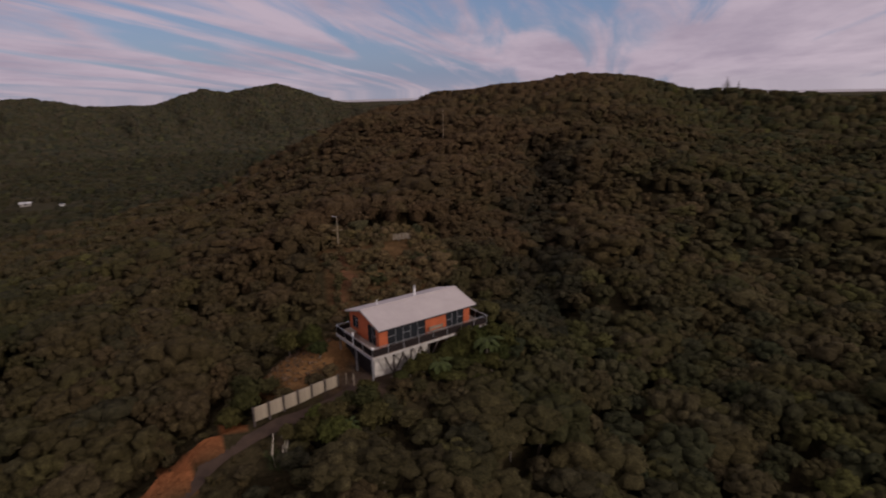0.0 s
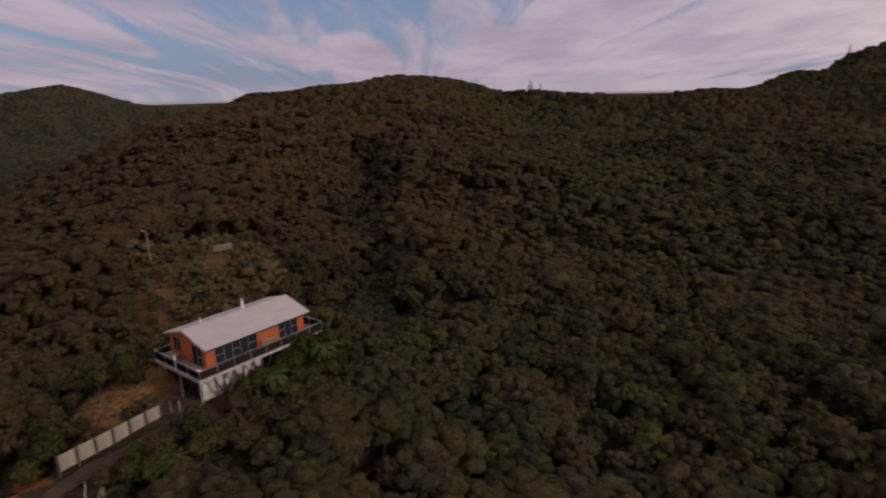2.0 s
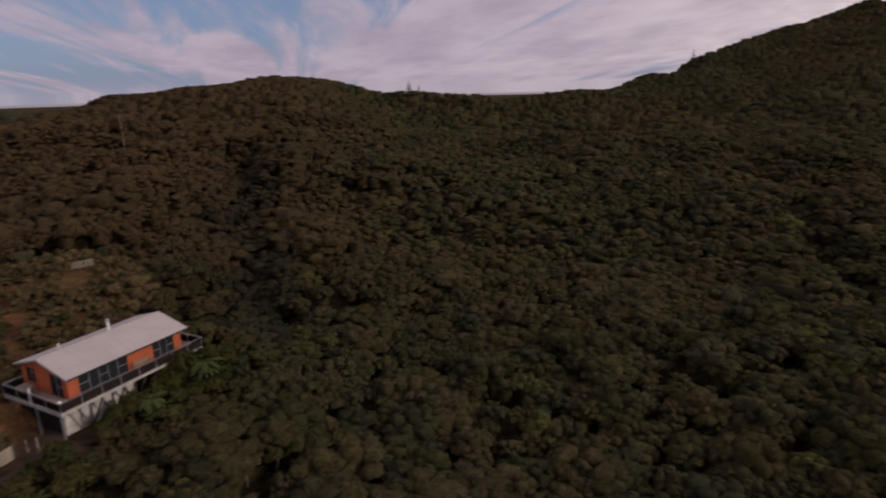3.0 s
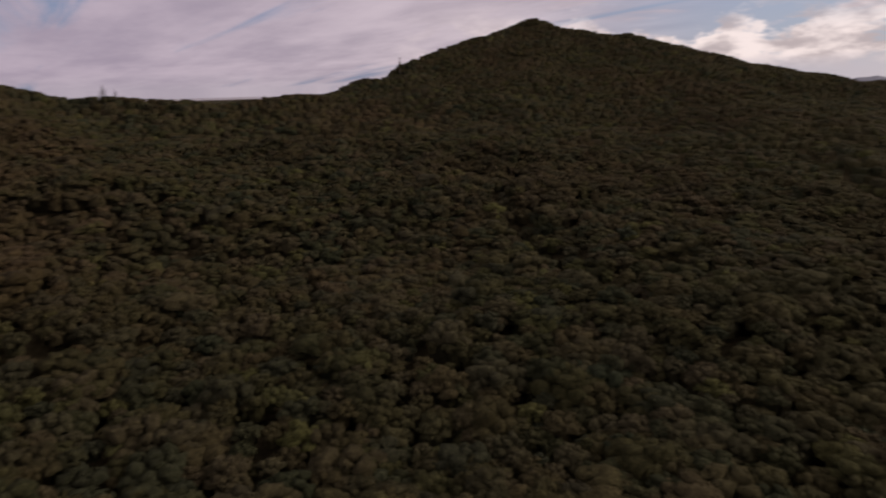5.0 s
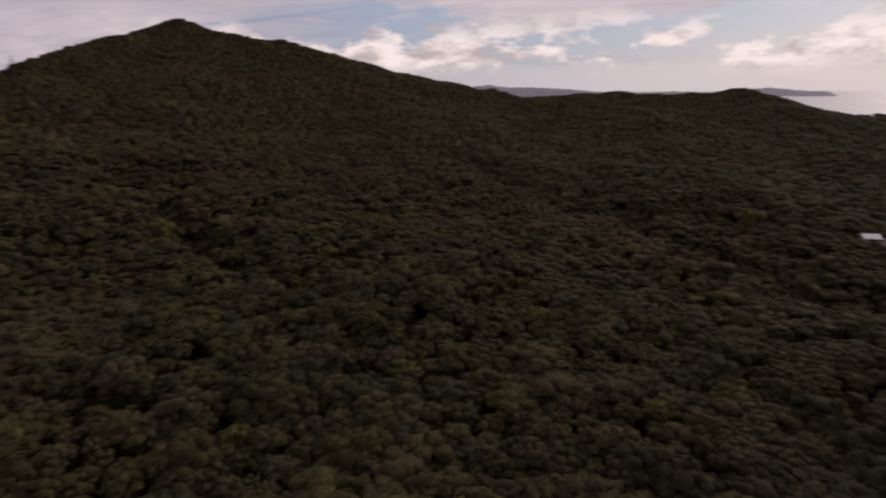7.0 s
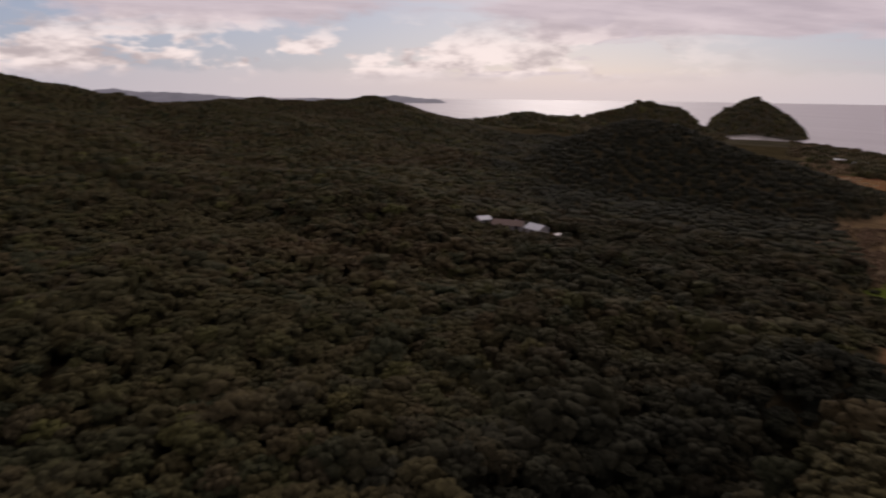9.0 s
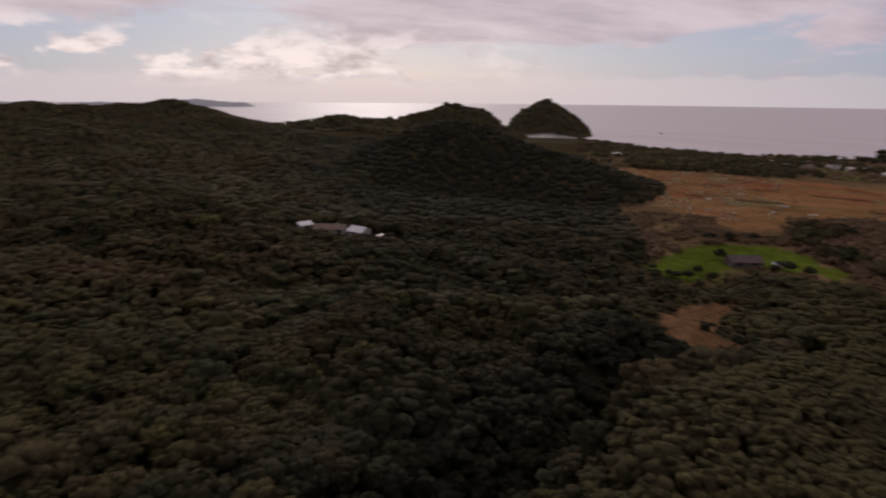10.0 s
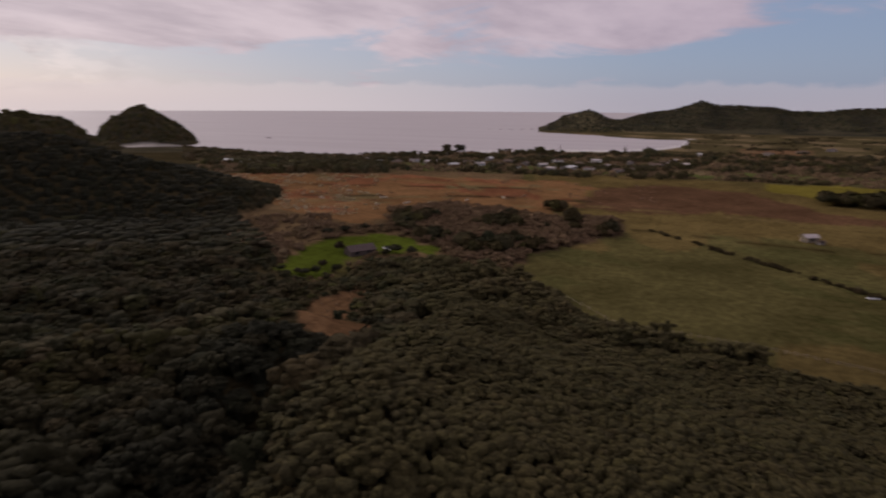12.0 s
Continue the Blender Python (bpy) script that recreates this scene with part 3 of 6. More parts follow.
def cover_colour(x, y, z):
    r, w = np.hypot(x, y), (np.degrees(np.arctan2(x, y)) + 360) % 360
    rr = r + waves(x, y, 45, 11) * 7
    ww = w + waves(x, y, 120, 12) * 0.8
    c = np.tile(np.array(FOREST_FLOOR), (len(x), 1))

    def put(mask, col):
        c[mask] = col
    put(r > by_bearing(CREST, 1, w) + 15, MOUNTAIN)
    put((r > 1300) & (w > 160) & (w < 225) & (waves(x, y, 120, 61) + 0.6 * waves(x, y, 45, 62) > 0.35), (0.082, 0.072, 0.042))
    put((r > 1300) & (w > 160) & (w < 225) & (waves(x, y, 90, 63) > 0.2), (0.042, 0.039, 0.028))
    put((r > 1450) & (w > 165.5) & (w < 171.5) & (waves(x, y, 60, 64) + 0.5 * waves(x, y, 25, 65) > -0.2), (0.135, 0.112, 0.062))
    plain = (w > 133) & (w < 225) & (rr > forest_edge(ww)) & (z < np.where(w < 143, 4.2, 7)) & (r < 1500)
    put(plain, PADDOCK)
    dry = waves(x, y, 150, 83) + 0.5 * waves(x, y, 55, 84)
    put(plain & (ww > 164) & (dry > 0.25), (0.142, 0.104, 0.039))
    put(plain & (ww > 160) & (waves(x, y, 62, 101) + 0.6 * waves(x, y, 19, 102) > 0.45), (0.092, 0.084, 0.030))
    put(plain & (rr > 232) & (ww < 163), SCRUB)
    put(plain & (rr > 318) & (ww > 166), (0.150, 0.108, 0.040))
    put(plain & inside(x, y, SCRUB_OUTLINE, 4, 84), (0.105, 0.068, 0.042))
    marsh = plain & inside(x, y, MARSH_OUTLINE, 6, 85)
    put(marsh, MARSH)
    red = waves(x, y, 90, 86) + 0.6 * waves(x, y, 30, 87) + 0.004 * (rr - 430)
    put(marsh & (red > 0.3), (0.232, 0.100, 0.050))
    put(marsh & (waves(x, y, 70, 81) + 0.6 * waves(x, y, 22, 82) > 0.75), (0.200, 0.150, 0.070))
    put(plain & inside(x, y, PLOUGH_OUTLINE, 4, 88), (0.128, 0.070, 0.038))
    gold = plain & inside(x, y, GOLD_OUTLINE, 4, 89)
    put(gold, (0.125, 0.095, 0.036))
    put(gold & (rr < 560) & (ww > 183.5), GOLD)
    put(plain & (rr > 560) & (ww < 200), (0.100, 0.080, 0.038))
    put(plain & (rr > 575) & (rr < 640) & (ww > 152) & (ww < 200), (0.10, 0.11, 0.035))
    put(plain & (waves(x, y, 160, 14) > 0.3) & (rr > 600), (0.19, 0.14, 0.075))
    put(plain & inside(x, y, [(181.5, 800), (181.8, 1010), (186.8, 1000), (186.5, 820)], 12, 97), (0.200, 0.115, 0.062))
    put(plain & (line_distance(x, y, [bearing(162, 218), bearing(164.5, 188), bearing(172, 166)])[0] < 1.1), (0.20, 0.15, 0.07))
    for line, wide, col in TRACKS:
        put(plain & (line_distance(x, y, line)[0] + waves(x, y, 12, 71) * 0.4 < wide), col)
    put(line_distance(x, y, HOMESTEAD_LINE)[0] < 10, (0.110, 0.078, 0.042))
    put(in_yard(x, y), (0.125, 0.074, 0.034))
    put(in_lawn(x, y), LAWN)
    a = line_distance(x, y, TAN_LINE)[0]
    put(a + waves(x, y, 16, 15) * 3.5 + waves(x, y, 5, 19) * 1.5 < 7, TAN)
    shore = (w > 122) & (w < 180) & (z < 1.6) & (np.abs(r - np.interp(w, COAST_AZ, COAST_R) + 12) < 16)
    put(shore, SAND)
    u, v = house_local(x, y)
    bank = line_distance(x, y, BANK_LINE)[0]
    put(bank + waves(x, y, 9, 16) * 0.8 < 3.3, BANK_GRASS)
    put((line_distance(x, y, DRIVE)[0] < 3.4) & (x > -26), (0.085, 0.058, 0.040))
    clay = line_distance(x, y, CLAY_LINE)[0]
    put(clay + waves(x, y, 6, 17) * 0.7 < 1.9, (0.42, 0.155, 0.060))
    put(line_distance(x, y, [(-39.6, 85.5), (-36.6, 80.5), (-35.0, 75.5)])[0] + waves(x, y, 5, 18) * 0.8 < 0.95, (0.16, 0.080, 0.042))
    return c


# ---- ground and sea ----
def build_ground():
    az = np.concatenate([np.arange(-62, 208, 0.6), np.arange(208, 298, 3.0)])
    r = np.concatenate([[0.02, 3.0], np.geomspace(9, 60, 28), np.geomspace(62, 640, 150), np.linspace(652, 1150, 50), np.linspace(1165, 1700, 36), np.geomspace(1730, 3860, 18)])
    A, Rr = np.meshgrid(az, r, indexing="ij")
    x, y = bearing(A.ravel(), Rr.ravel())
    z = height(x, y)
    n, m = len(az), len(r)
    i, j = np.meshgrid(np.arange(n), np.arange(m - 1), indexing="ij")
    k = (i + 1) % n
    f = np.stack([i * m + j, i * m + j + 1, k * m + j + 1, k * m + j], -1).reshape(-1, 4)
    cov = cover_colour(x, y, z)
    me = mesh_from("ground", np.stack([x, y, z], 1), f[:, ::-1], GROUND, {"cover": cov})
    tagged(new("ground", me), "hilly coastal land with bush, paddocks and brown marsh", "ground", kind="structure")
    bm = bmesh.new()
    bmesh.ops.create_circle(bm, cap_ends=True, segments=256, radius=4850)
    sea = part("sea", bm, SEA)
    tagged(sea, "calm pale grey sea reaching the horizon", "water", kind="structure")


build_ground()
bm = bmesh.new()
pts = [Vector((px, py, pz + 0.05)) for (px, py), pz in zip(DRIVE, DRIVE_Z)]
prev = None
for i in range(len(pts) - 1):
    for t in np.linspace(0, 1, 8, endpoint=(i == len(pts) - 2)):
        p = pts[i].lerp(pts[i + 1], t)
        d = (pts[min(i + 1, len(pts) - 1)] - pts[max(i - 1, 0)]).lerp(pts[min(i + 2, len(pts) - 1)] - pts[i], t)
        side = Vector((d.y, -d.x, 0)).normalized() * (0.98 + 0.12 * math.sin(p.y * 1.3))
        row = [bm.verts.new(p - side), bm.verts.new(p + Vector((0, 0, 0.06))), bm.verts.new(p + side)]
        if prev:
            for q in range(2):
                bm.faces.new((prev[q], prev[q + 1], row[q + 1], row[q]))
        prev = row
bmesh.ops.recalc_face_normals(bm, faces=bm.faces)
tagged(part("driveway", bm, GRAVEL), "narrow grey-brown gravel driveway up to the house", "driveway", kind="structure")


# ---- bush ----
def crown(nu, nv, puffs, seed, flat=0.8, low=1.95):
    """A knobbly crown, radius about 1: a dome broken into leaf masses."""
    g = np.random.RandomState(seed)
    th = np.linspace(0.0, low, nv + 1)[1:]
    ph = np.arange(nu) * 2 * np.pi / nu
    T, P = np.meshgrid(th, ph, indexing="ij")
    P = P + (np.arange(nv) % 2)[:, None] * np.pi / nu
    d = np.concatenate([[[0, 0, 1.0]], np.stack([np.sin(T) * np.cos(P), np.sin(T) * np.sin(P), np.cos(T)], -1).reshape(-1, 3)])
    c = g.normal(size=(puffs, 3))
    c[:, 2] = np.abs(c[:, 2]) * 0.9 - 0.25
    c /= np.linalg.norm(c, axis=1)[:, None]
    size, out = g.uniform(0.42, 0.75, puffs), g.uniform(0.78, 1.12, puffs)
    ang = np.arccos(np.clip(d @ c.T, -1, 1))
    bulge = np.sqrt(np.maximum(0, 1 - (ang / size) ** 2)) * 0.36 * out
    rad = 0.66 + bulge.max(1) + g.uniform(-0.03, 0.03, len(d))
    v = d * rad[:, None] * np.array([1, 1, flat])
    tri = [[0, 1 + k, 1 + (k + 1) % nu] for k in range(nu)]
    for j in range(nv - 1):
        a, b = 1 + j * nu, 1 + (j + 1) * nu
        for k in range(nu):
            k2 = (k + 1) % nu
            if j % 2 == 0:
                tri += [[a + k, b + k, a + k2], [a + k2, b + k, b + k2]]
            else:
                tri += [[a + k, b + k, b + k2], [a + k, b + k2, a + k2]]
    return v, np.array(tri)


def sprays(v, f, n, size, seed, reach):
    """Small leaf sprays lying over a crown's surface, each tilted its own way."""
    g = np.random.RandomState(seed)
    t = v[f[g.randint(0, len(f), n)]]
    w = g.dirichlet((1, 1, 1), n)[:, :, None]
    base = (t * w).sum(1) * g.uniform(0.95, reach, (n, 1))
    nor = np.cross(t[:, 1] - t[:, 0], t[:, 2] - t[:, 0])
    nor /= np.linalg.norm(nor, axis=1)[:, None] + 1e-9
    nor = nor + g.normal(0, 0.55, (n, 3)) + np.array([0, 0, 0.25])
    nor /= np.linalg.norm(nor, axis=1)[:, None]
    a = np.cross(nor, g.normal(size=(n, 3)))
    a /= np.linalg.norm(a, axis=1)[:, None]
    b = np.cross(nor, a)
    s = g.uniform(0.6, 1.35, (n, 1)) * size
    q = np.stack([base - a * s * 0.55 - b * s * 0.35, base + a * s * 0.55 - b * s * 0.35, base + b * s * 0.7], 1).reshape(-1, 3)
    return q, np.arange(3 * n).reshape(-1, 3)


def template(nu, nv, puffs, seed, leaf=0, leaf_size=0.2, flat=0.8, skirt=0.0, reach=1.12):
    v, f = crown(nu, nv, puffs, seed, flat)
    if skirt:
        v[-nu:, 2] -= skirt
    if leaf:
        q, fq = sprays(v, f, leaf, leaf_size, seed + 50, reach)
        f = np.concatenate([f, fq + len(v)])
        v = np.concatenate([v, q])
    return v, f


def lobed(n, nu, nv, seed, leaf=0, leaf_size=0.12, flat=0.8, skirt=0.7, small=0.30, large=0.52):
    """A crown made of separate leaf masses heaped over a darker core, radius about 1."""
    g = np.random.RandomState(seed)
    cv, cf = crown(6, 2, 5, seed, flat)
    cv = cv * np.array([0.86, 0.86, 0.80])
    cv[-6:, 2] -= skirt
    V, F, off = [cv], [cf], len(cv)
    turn = g.uniform(0, 6.28)
    for k in range(n):
        up = 1 - (k + 0.35) / n * 0.95            # spread evenly from the top outwards
        a = turn + k * 2.399 + g.uniform(-0.35, 0.35)
        out = math.sqrt(max(0.0, 1 - up * up))
        rad = g.uniform(small, large)
        c = np.array([math.cos(a) * out, math.sin(a) * out, up * flat]) * g.uniform(0.58, 0.84)
        v, f = crown(nu, nv, 4, seed * 31 + k, g.uniform(0.72, 1.0), 1.9)
        v = v * rad * 1.15 * np.array([g.uniform(0.8, 1.3), g.uniform(0.8, 1.3), g.uniform(0.8, 1.0)]) + g.normal(0, 0.07 * rad, v.shape)
        V.append(v + c)
        F.append(f + off)
        off += len(v)
    v, f = np.concatenate(V), np.concatenate(F)
    if leaf:
        q, fq = sprays(v[len(cv):], f[len(cf):] - len(cv), leaf, leaf_size, seed + 50, 1.10)
        f = np.concatenate([f, fq + len(v)])
        v = np.concatenate([v, q])
    return v, f


def scatter(r0, r1, step, keep, seed, az0=-61, az1=207):
    """Jittered grid of places within a ring that pass the test keep."""
    g = np.random.RandomState(seed)
    k = np.arange(-r1, r1, step, dtype=float)
    gx, gy = np.meshgrid(k, k)
    gx[1::2] += step / 2
    x = (gx + g.uniform(-0.42, 0.42, gx.shape) * step).ravel()
    y = (gy + g.uniform(-0.42, 0.42, gx.shape) * step).ravel()
    r, az = np.hypot(x, y), np.degrees(np.arctan2(x, y))
    w = (az + 90) % 360 - 90
    ok = (r >= r0) & (r < r1) & (w > az0) & (w < az1)
    x, y = x[ok], y[ok]
    ok = keep(x, y)
    return x[ok], y[ok]


def bush_here(x, y):
    """Where closed bush grows."""
    r, w = np.hypot(x, y), (np.degrees(np.arctan2(x, y)) + 360) % 360
    z = height(x, y)
    rr = r + waves(x, y, 45, 11) * 7
    plain = (w > 133) & (w < 225) & (rr > forest_edge(w)) & (z < np.where(w < 143, 4.2, 7))
    u, v = house_local(x, y)
    house = (u > -4.2) & (u < 15.0) & (v > -2.6) & (v < 10.0)
    drive = line_distance(x, y, DRIVE)[0] < 2.2
    bank = line_distance(x, y, BANK_LINE)[0] < 3.6
    clay = line_distance(x, y, CLAY_LINE)[0] < 2.8
    tan = line_distance(x, y, TAN_LINE)[0] + waves(x, y, 16, 15) * 3.5 < 6.0
    homestead = line_distance(x, y, HOMESTEAD_LINE)[0] < 8.5
    cleft = line_distance(x, y, GULLIES[2][0])[0] < 1.6
    wall = line_distance(x, y, WALL_LINE)[0] < 1.9
    slip = in_yard(x, y)
    rack = np.hypot(x + 31.6, y - 92.2) < 3.6
    farmlet = np.hypot(x - bearing(-49.4, 250)[0], y - bearing(-49.4, 250)[1]) < 7
    return ~(plain | house | drive | bank | clay | tan | wall | cleft | homestead | slip | rack | farmlet | in_lawn(x, y)) & (z > 1.0)


def dryness(x, y, g):
    """Browner on the house hill, greener in the hollow and to the east."""
    az = np.degrees(np.arctan2(x, y))
    r = np.hypot(x, y)
    d = 0.60 * smooth(18, -14, az) * smooth(45, 130, r) * (0.15 + 0.85 * smooth(-46, -24, az)) + 0.22 * smooth(5, -40, az) * (0.2 + 0.8 * smooth(-55, -30, az)) + 0.10
    d = d + 0.30 * waves(x, y, 120, 21) + 0.15 * waves(x, y, 35, 22)
    d = d - 0.40 * smooth(125, 65, r) * (az < 60) * smooth(-24, -8, az) - 0.05 * smooth(138, 146, az % 360) * (az % 360 < 215)
    return np.clip(d + g.uniform(-0.15, 0.15, len(x)), 0.0, 0.9)


def pale_sunlit(x, y, g):
    """Share of paler leaf: sunlight painted on the spur, patches in hollow and yard."""
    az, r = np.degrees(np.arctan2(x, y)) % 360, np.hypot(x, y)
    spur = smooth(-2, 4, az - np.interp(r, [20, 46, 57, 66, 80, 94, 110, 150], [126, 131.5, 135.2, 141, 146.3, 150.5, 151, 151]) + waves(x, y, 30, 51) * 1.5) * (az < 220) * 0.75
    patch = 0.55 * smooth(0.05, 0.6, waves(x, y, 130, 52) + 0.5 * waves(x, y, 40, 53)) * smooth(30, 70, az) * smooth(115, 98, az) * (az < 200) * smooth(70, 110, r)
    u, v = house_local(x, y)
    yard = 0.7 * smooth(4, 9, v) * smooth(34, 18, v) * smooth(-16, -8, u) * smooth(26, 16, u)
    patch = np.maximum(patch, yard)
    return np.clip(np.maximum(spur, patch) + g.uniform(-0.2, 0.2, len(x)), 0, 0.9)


def dark_shaded(x, y, g):
    """Share of dark leaf: shade painted into the valley between spurs, and the gullies."""
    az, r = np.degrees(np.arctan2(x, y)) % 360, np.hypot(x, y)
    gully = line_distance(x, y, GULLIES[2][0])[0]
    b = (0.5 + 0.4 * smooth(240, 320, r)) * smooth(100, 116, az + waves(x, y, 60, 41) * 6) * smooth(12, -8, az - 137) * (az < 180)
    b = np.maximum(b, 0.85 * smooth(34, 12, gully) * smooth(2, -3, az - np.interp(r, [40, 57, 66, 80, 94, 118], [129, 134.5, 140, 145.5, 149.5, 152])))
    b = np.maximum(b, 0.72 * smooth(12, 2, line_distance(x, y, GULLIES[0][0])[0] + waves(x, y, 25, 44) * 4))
    b = b * (1 - 0.8 * smooth(17, 5, line_distance(x, y, GULLIES[5][0])[0] + waves(x, y, 20, 45) * 3))      # less painted shade on the low ridge between the gullies
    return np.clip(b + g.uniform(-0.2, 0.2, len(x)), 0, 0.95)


def low_growth(x, y):
    """Shrub-sized growth beside the drive and the house."""
    d = line_distance(x, y, DRIVE)[0]
    u, v = house_local(x, y)
    dh = np.hypot(np.maximum(np.maximum(-3 - u, u - 13), 0), np.maximum(np.maximum(-0.5 - v, v - 7.5), 0))
    f = 0.26 + 0.74 * smooth(4.5, 17, d)
    front = (v < 3) & (u > -10) & (u < 18)
    f = np.minimum(f, np.where(front, 0.34 + 0.66 * smooth(1.5, 13, dh), 1))
    f = np.minimum(f, 0.34 + 0.66 * smooth(2, 10, np.hypot(x + 39.6, (y - 84) * 0.7)))
    f = np.minimum(f, 0.45 + 0.55 * smooth(1.5, 5, line_distance(x, y, WALL_LINE)[0]))
    f = np.minimum(f, 0.30 + 0.70 * smooth(8, 20, line_distance(x, y, TAN_LINE)[0]))
    f = np.minimum(f, 0.32 + 0.68 * smooth(3, 13, line_distance(x, y, LAWN_FRONT)[0]))
    behind = smooth(2, 7, v) * smooth(40, 22, dh) * smooth(-18, -8, u) * smooth(28, 17, u)
    return np.minimum(f, 1 - 0.5 * behind)


def bush(name, label, x, y, templates, radius, tall, seed, mat=None, dry=None, squat=1.0, vary=1.0):
    """One mass of crowns, joined; kind stuff."""
    g = np.random.RandomState(seed)
    n = len(x)
    z = height(x, y)
    if dry is None:      # billows in the canopy
        z = z + (0.3 + 1.2 * smooth(60, 150, np.hypot(x, y)) - 1.2 * smooth(240, 330, np.hypot(x, y))) * (waves(x, y, 23, 92) + 0.6 * waves(x, y, 9, 93))
        az, rr = np.degrees(np.arctan2(x, y)), np.hypot(x, y)
        z = z + 1.9 * smooth(60, 100, az) * smooth(142, 134, az) * smooth(80, 120, rr) * smooth(300, 230, rr) * (waves(x, y, 36, 98) + 0.5 * waves(x, y, 17, 99))      # humps of older trees in the valley
    lowf = low_growth(x, y)
    stand = np.exp(0.32 * vary * (waves(x, y, 34, 94) + 0.6 * waves(x, y, 13, 96))) if dry is None else 1.0      # stands of older and younger trees
    rad = np.exp(g.normal(math.log(radius), 0.34 * vary, n)) * stand * (0.42 + 0.58 * lowf)
    top = tall * (0.58 + 0.30 * np.minimum(rad / radius, 2.2) + vary * g.uniform(-0.16, 0.2, n)) * lowf
    yaw, tint = g.uniform(0, 6.283, n), g.uniform(0, 1, n)
    dryv = dryness(x, y, g) if dry is None else np.full(n, dry) + g.uniform(-0.15, 0.15, n)
    # by place: painted shade and dark leaf, then painted sunlight and pale leaf
    leafy = dark_shaded(x, y, g) if dry is None else np.zeros(n)
    paleness = pale_sunlit(x, y, g) if dry is None else np.zeros(n)
    pick = g.randint(0, len(templates), n)
    V, F, Ti, Dr, Br, Ka, off = [], [], [], [], [], [], 0
    for k, (tv, tf) in enumerate(templates):
        s = np.where(pick == k)[0]
        if not len(s):
            continue
        c, sn = np.cos(yaw[s])[:, None], np.sin(yaw[s])[:, None]
        sx = (rad[s] * g.uniform(0.85, 1.2, len(s)))[:, None]
        px = (tv[None, :, 0] * c - tv[None, :, 1] * sn) * sx + x[s][:, None]
        py = (tv[None, :, 0] * sn + tv[None, :, 1] * c) * sx + y[s][:, None]
        pz = tv[None, :, 2] * rad[s][:, None] * squat + (z[s] + np.maximum(top[s] - rad[s] * 0.75, rad[s] * 0.15))[:, None]
        V.append(np.stack([px, py, pz], -1).reshape(-1, 3))
        F.append((tf[None] + (np.arange(len(s)) * len(tv))[:, None, None] + off).reshape(-1, 3))
        Ti.append(np.repeat(tint[s], len(tv)))
        Dr.append(np.repeat(dryv[s], len(tv)))
        Ka.append(np.repeat(paleness[s], len(tv)))
        Br.append(np.repeat(leafy[s], len(tv)))
        off += len(s) * len(tv)
    me = mesh_from(name, np.concatenate(V), np.concatenate(F), mat or FOLIAGE, {"tint": np.concatenate(Ti), "dry": np.concatenate(Dr), "dark_shaded": np.concatenate(Br), "pale_sunlit": np.concatenate(Ka)})
    return tagged(new(name, me), label, "bush", kind="stuff")


def facing(x, y):
    """Bush on the near side of the crests."""
    r, az = np.hypot(x, y), np.degrees(np.arctan2(x, y))
    return bush_here(x, y) & ((r < by_bearing(CREST, 1, az) + 25) | (height(x, y) > ridge(x, y, DARK_SPUR, 84, 1.5) - 4) & (az > 100) & (az < 142))


NEAR_T = [lobed(12 + s % 6, 6, 2, 500 + s, leaf=88, leaf_size=0.15, small=0.24, large=0.44) for s in range(10)]
MID_T = [lobed(4 + s % 3, 5, 2, 520 + s, small=0.32, large=0.56) for s in range(10)]
FAR_T = [template(5, 2, 6, 40 + s, leaf=6, leaf_size=0.40, skirt=1.0, reach=1.2) for s in range(10)]
TEA_T = [lobed(2 + s % 2, 5, 2, 540 + s, leaf=2, leaf_size=0.22, small=0.40, large=0.60) for s in range(10)]
TINY_T = [template(5, 2, 5, 140 + s, skirt=1.0) for s in range(8)]


def on_spur(x, y):
    """The low even tea-tree of the spur that runs down to the plain."""
    az, r = np.degrees(np.arctan2(x, y)) % 360, np.hypot(x, y)
    edge = np.interp(r, [20, 46, 57, 66, 80, 94, 110, 150], [126, 131.5, 135.2, 141, 146.3, 150.5, 153, 155])
    return (az > edge) & (az < 212) & (r < 150)


def wet_bush(x, y):
    return bush_here(x, y) & ~on_spur(x, y)


def spur_bush(x, y):
    return bush_here(x, y) & on_spur(x, y)


nx, ny = scatter(36, 115, 2.95, wet_bush, 3)
ex, ey = scatter(20, 36, 2.6, wet_bush, 6, 92, 207)
nx, ny = np.concatenate([nx, ex]), np.concatenate([ny, ey])
kx, ky = scatter(18, 150, 1.55, spur_bush, 7)
ux, uy = scatter(0, 36, 2.3, wet_bush, 8, -90, 270)
behind = np.hypot(ux, uy) < np.where((np.degrees(np.arctan2(ux, uy)) % 360 > 92) & (np.degrees(np.arctan2(ux, uy)) % 360 < 207), 20, 36)
ux, uy = ux[behind], uy[behind]
below = np.hypot(ux, uy) < 14
UNDER_T = [template(12, 5, 12, 180 + s, leaf=520, leaf_size=0.13, skirt=0.6, reach=1.2) for s in range(3)]
bx, by = scatter(36, 300, 6.6, bush_here, 9, 207, 270)
cx, cy = scatter(36, 300, 6.6, bush_here, 10, -90, -61)
bx, by = np.concatenate([bx, cx]), np.concatenate([by, cy])
single = (np.hypot(nx, ny) > 40.0) & (np.hypot(nx, ny) < 54.0)
sx, sy = nx[single], ny[single]
nx, ny = nx[~single], ny[~single]
mx, my = scatter(115, 260, 3.4, wet_bush, 4)
fx, fy = scatter(260, 640, 4.8, facing, 5)
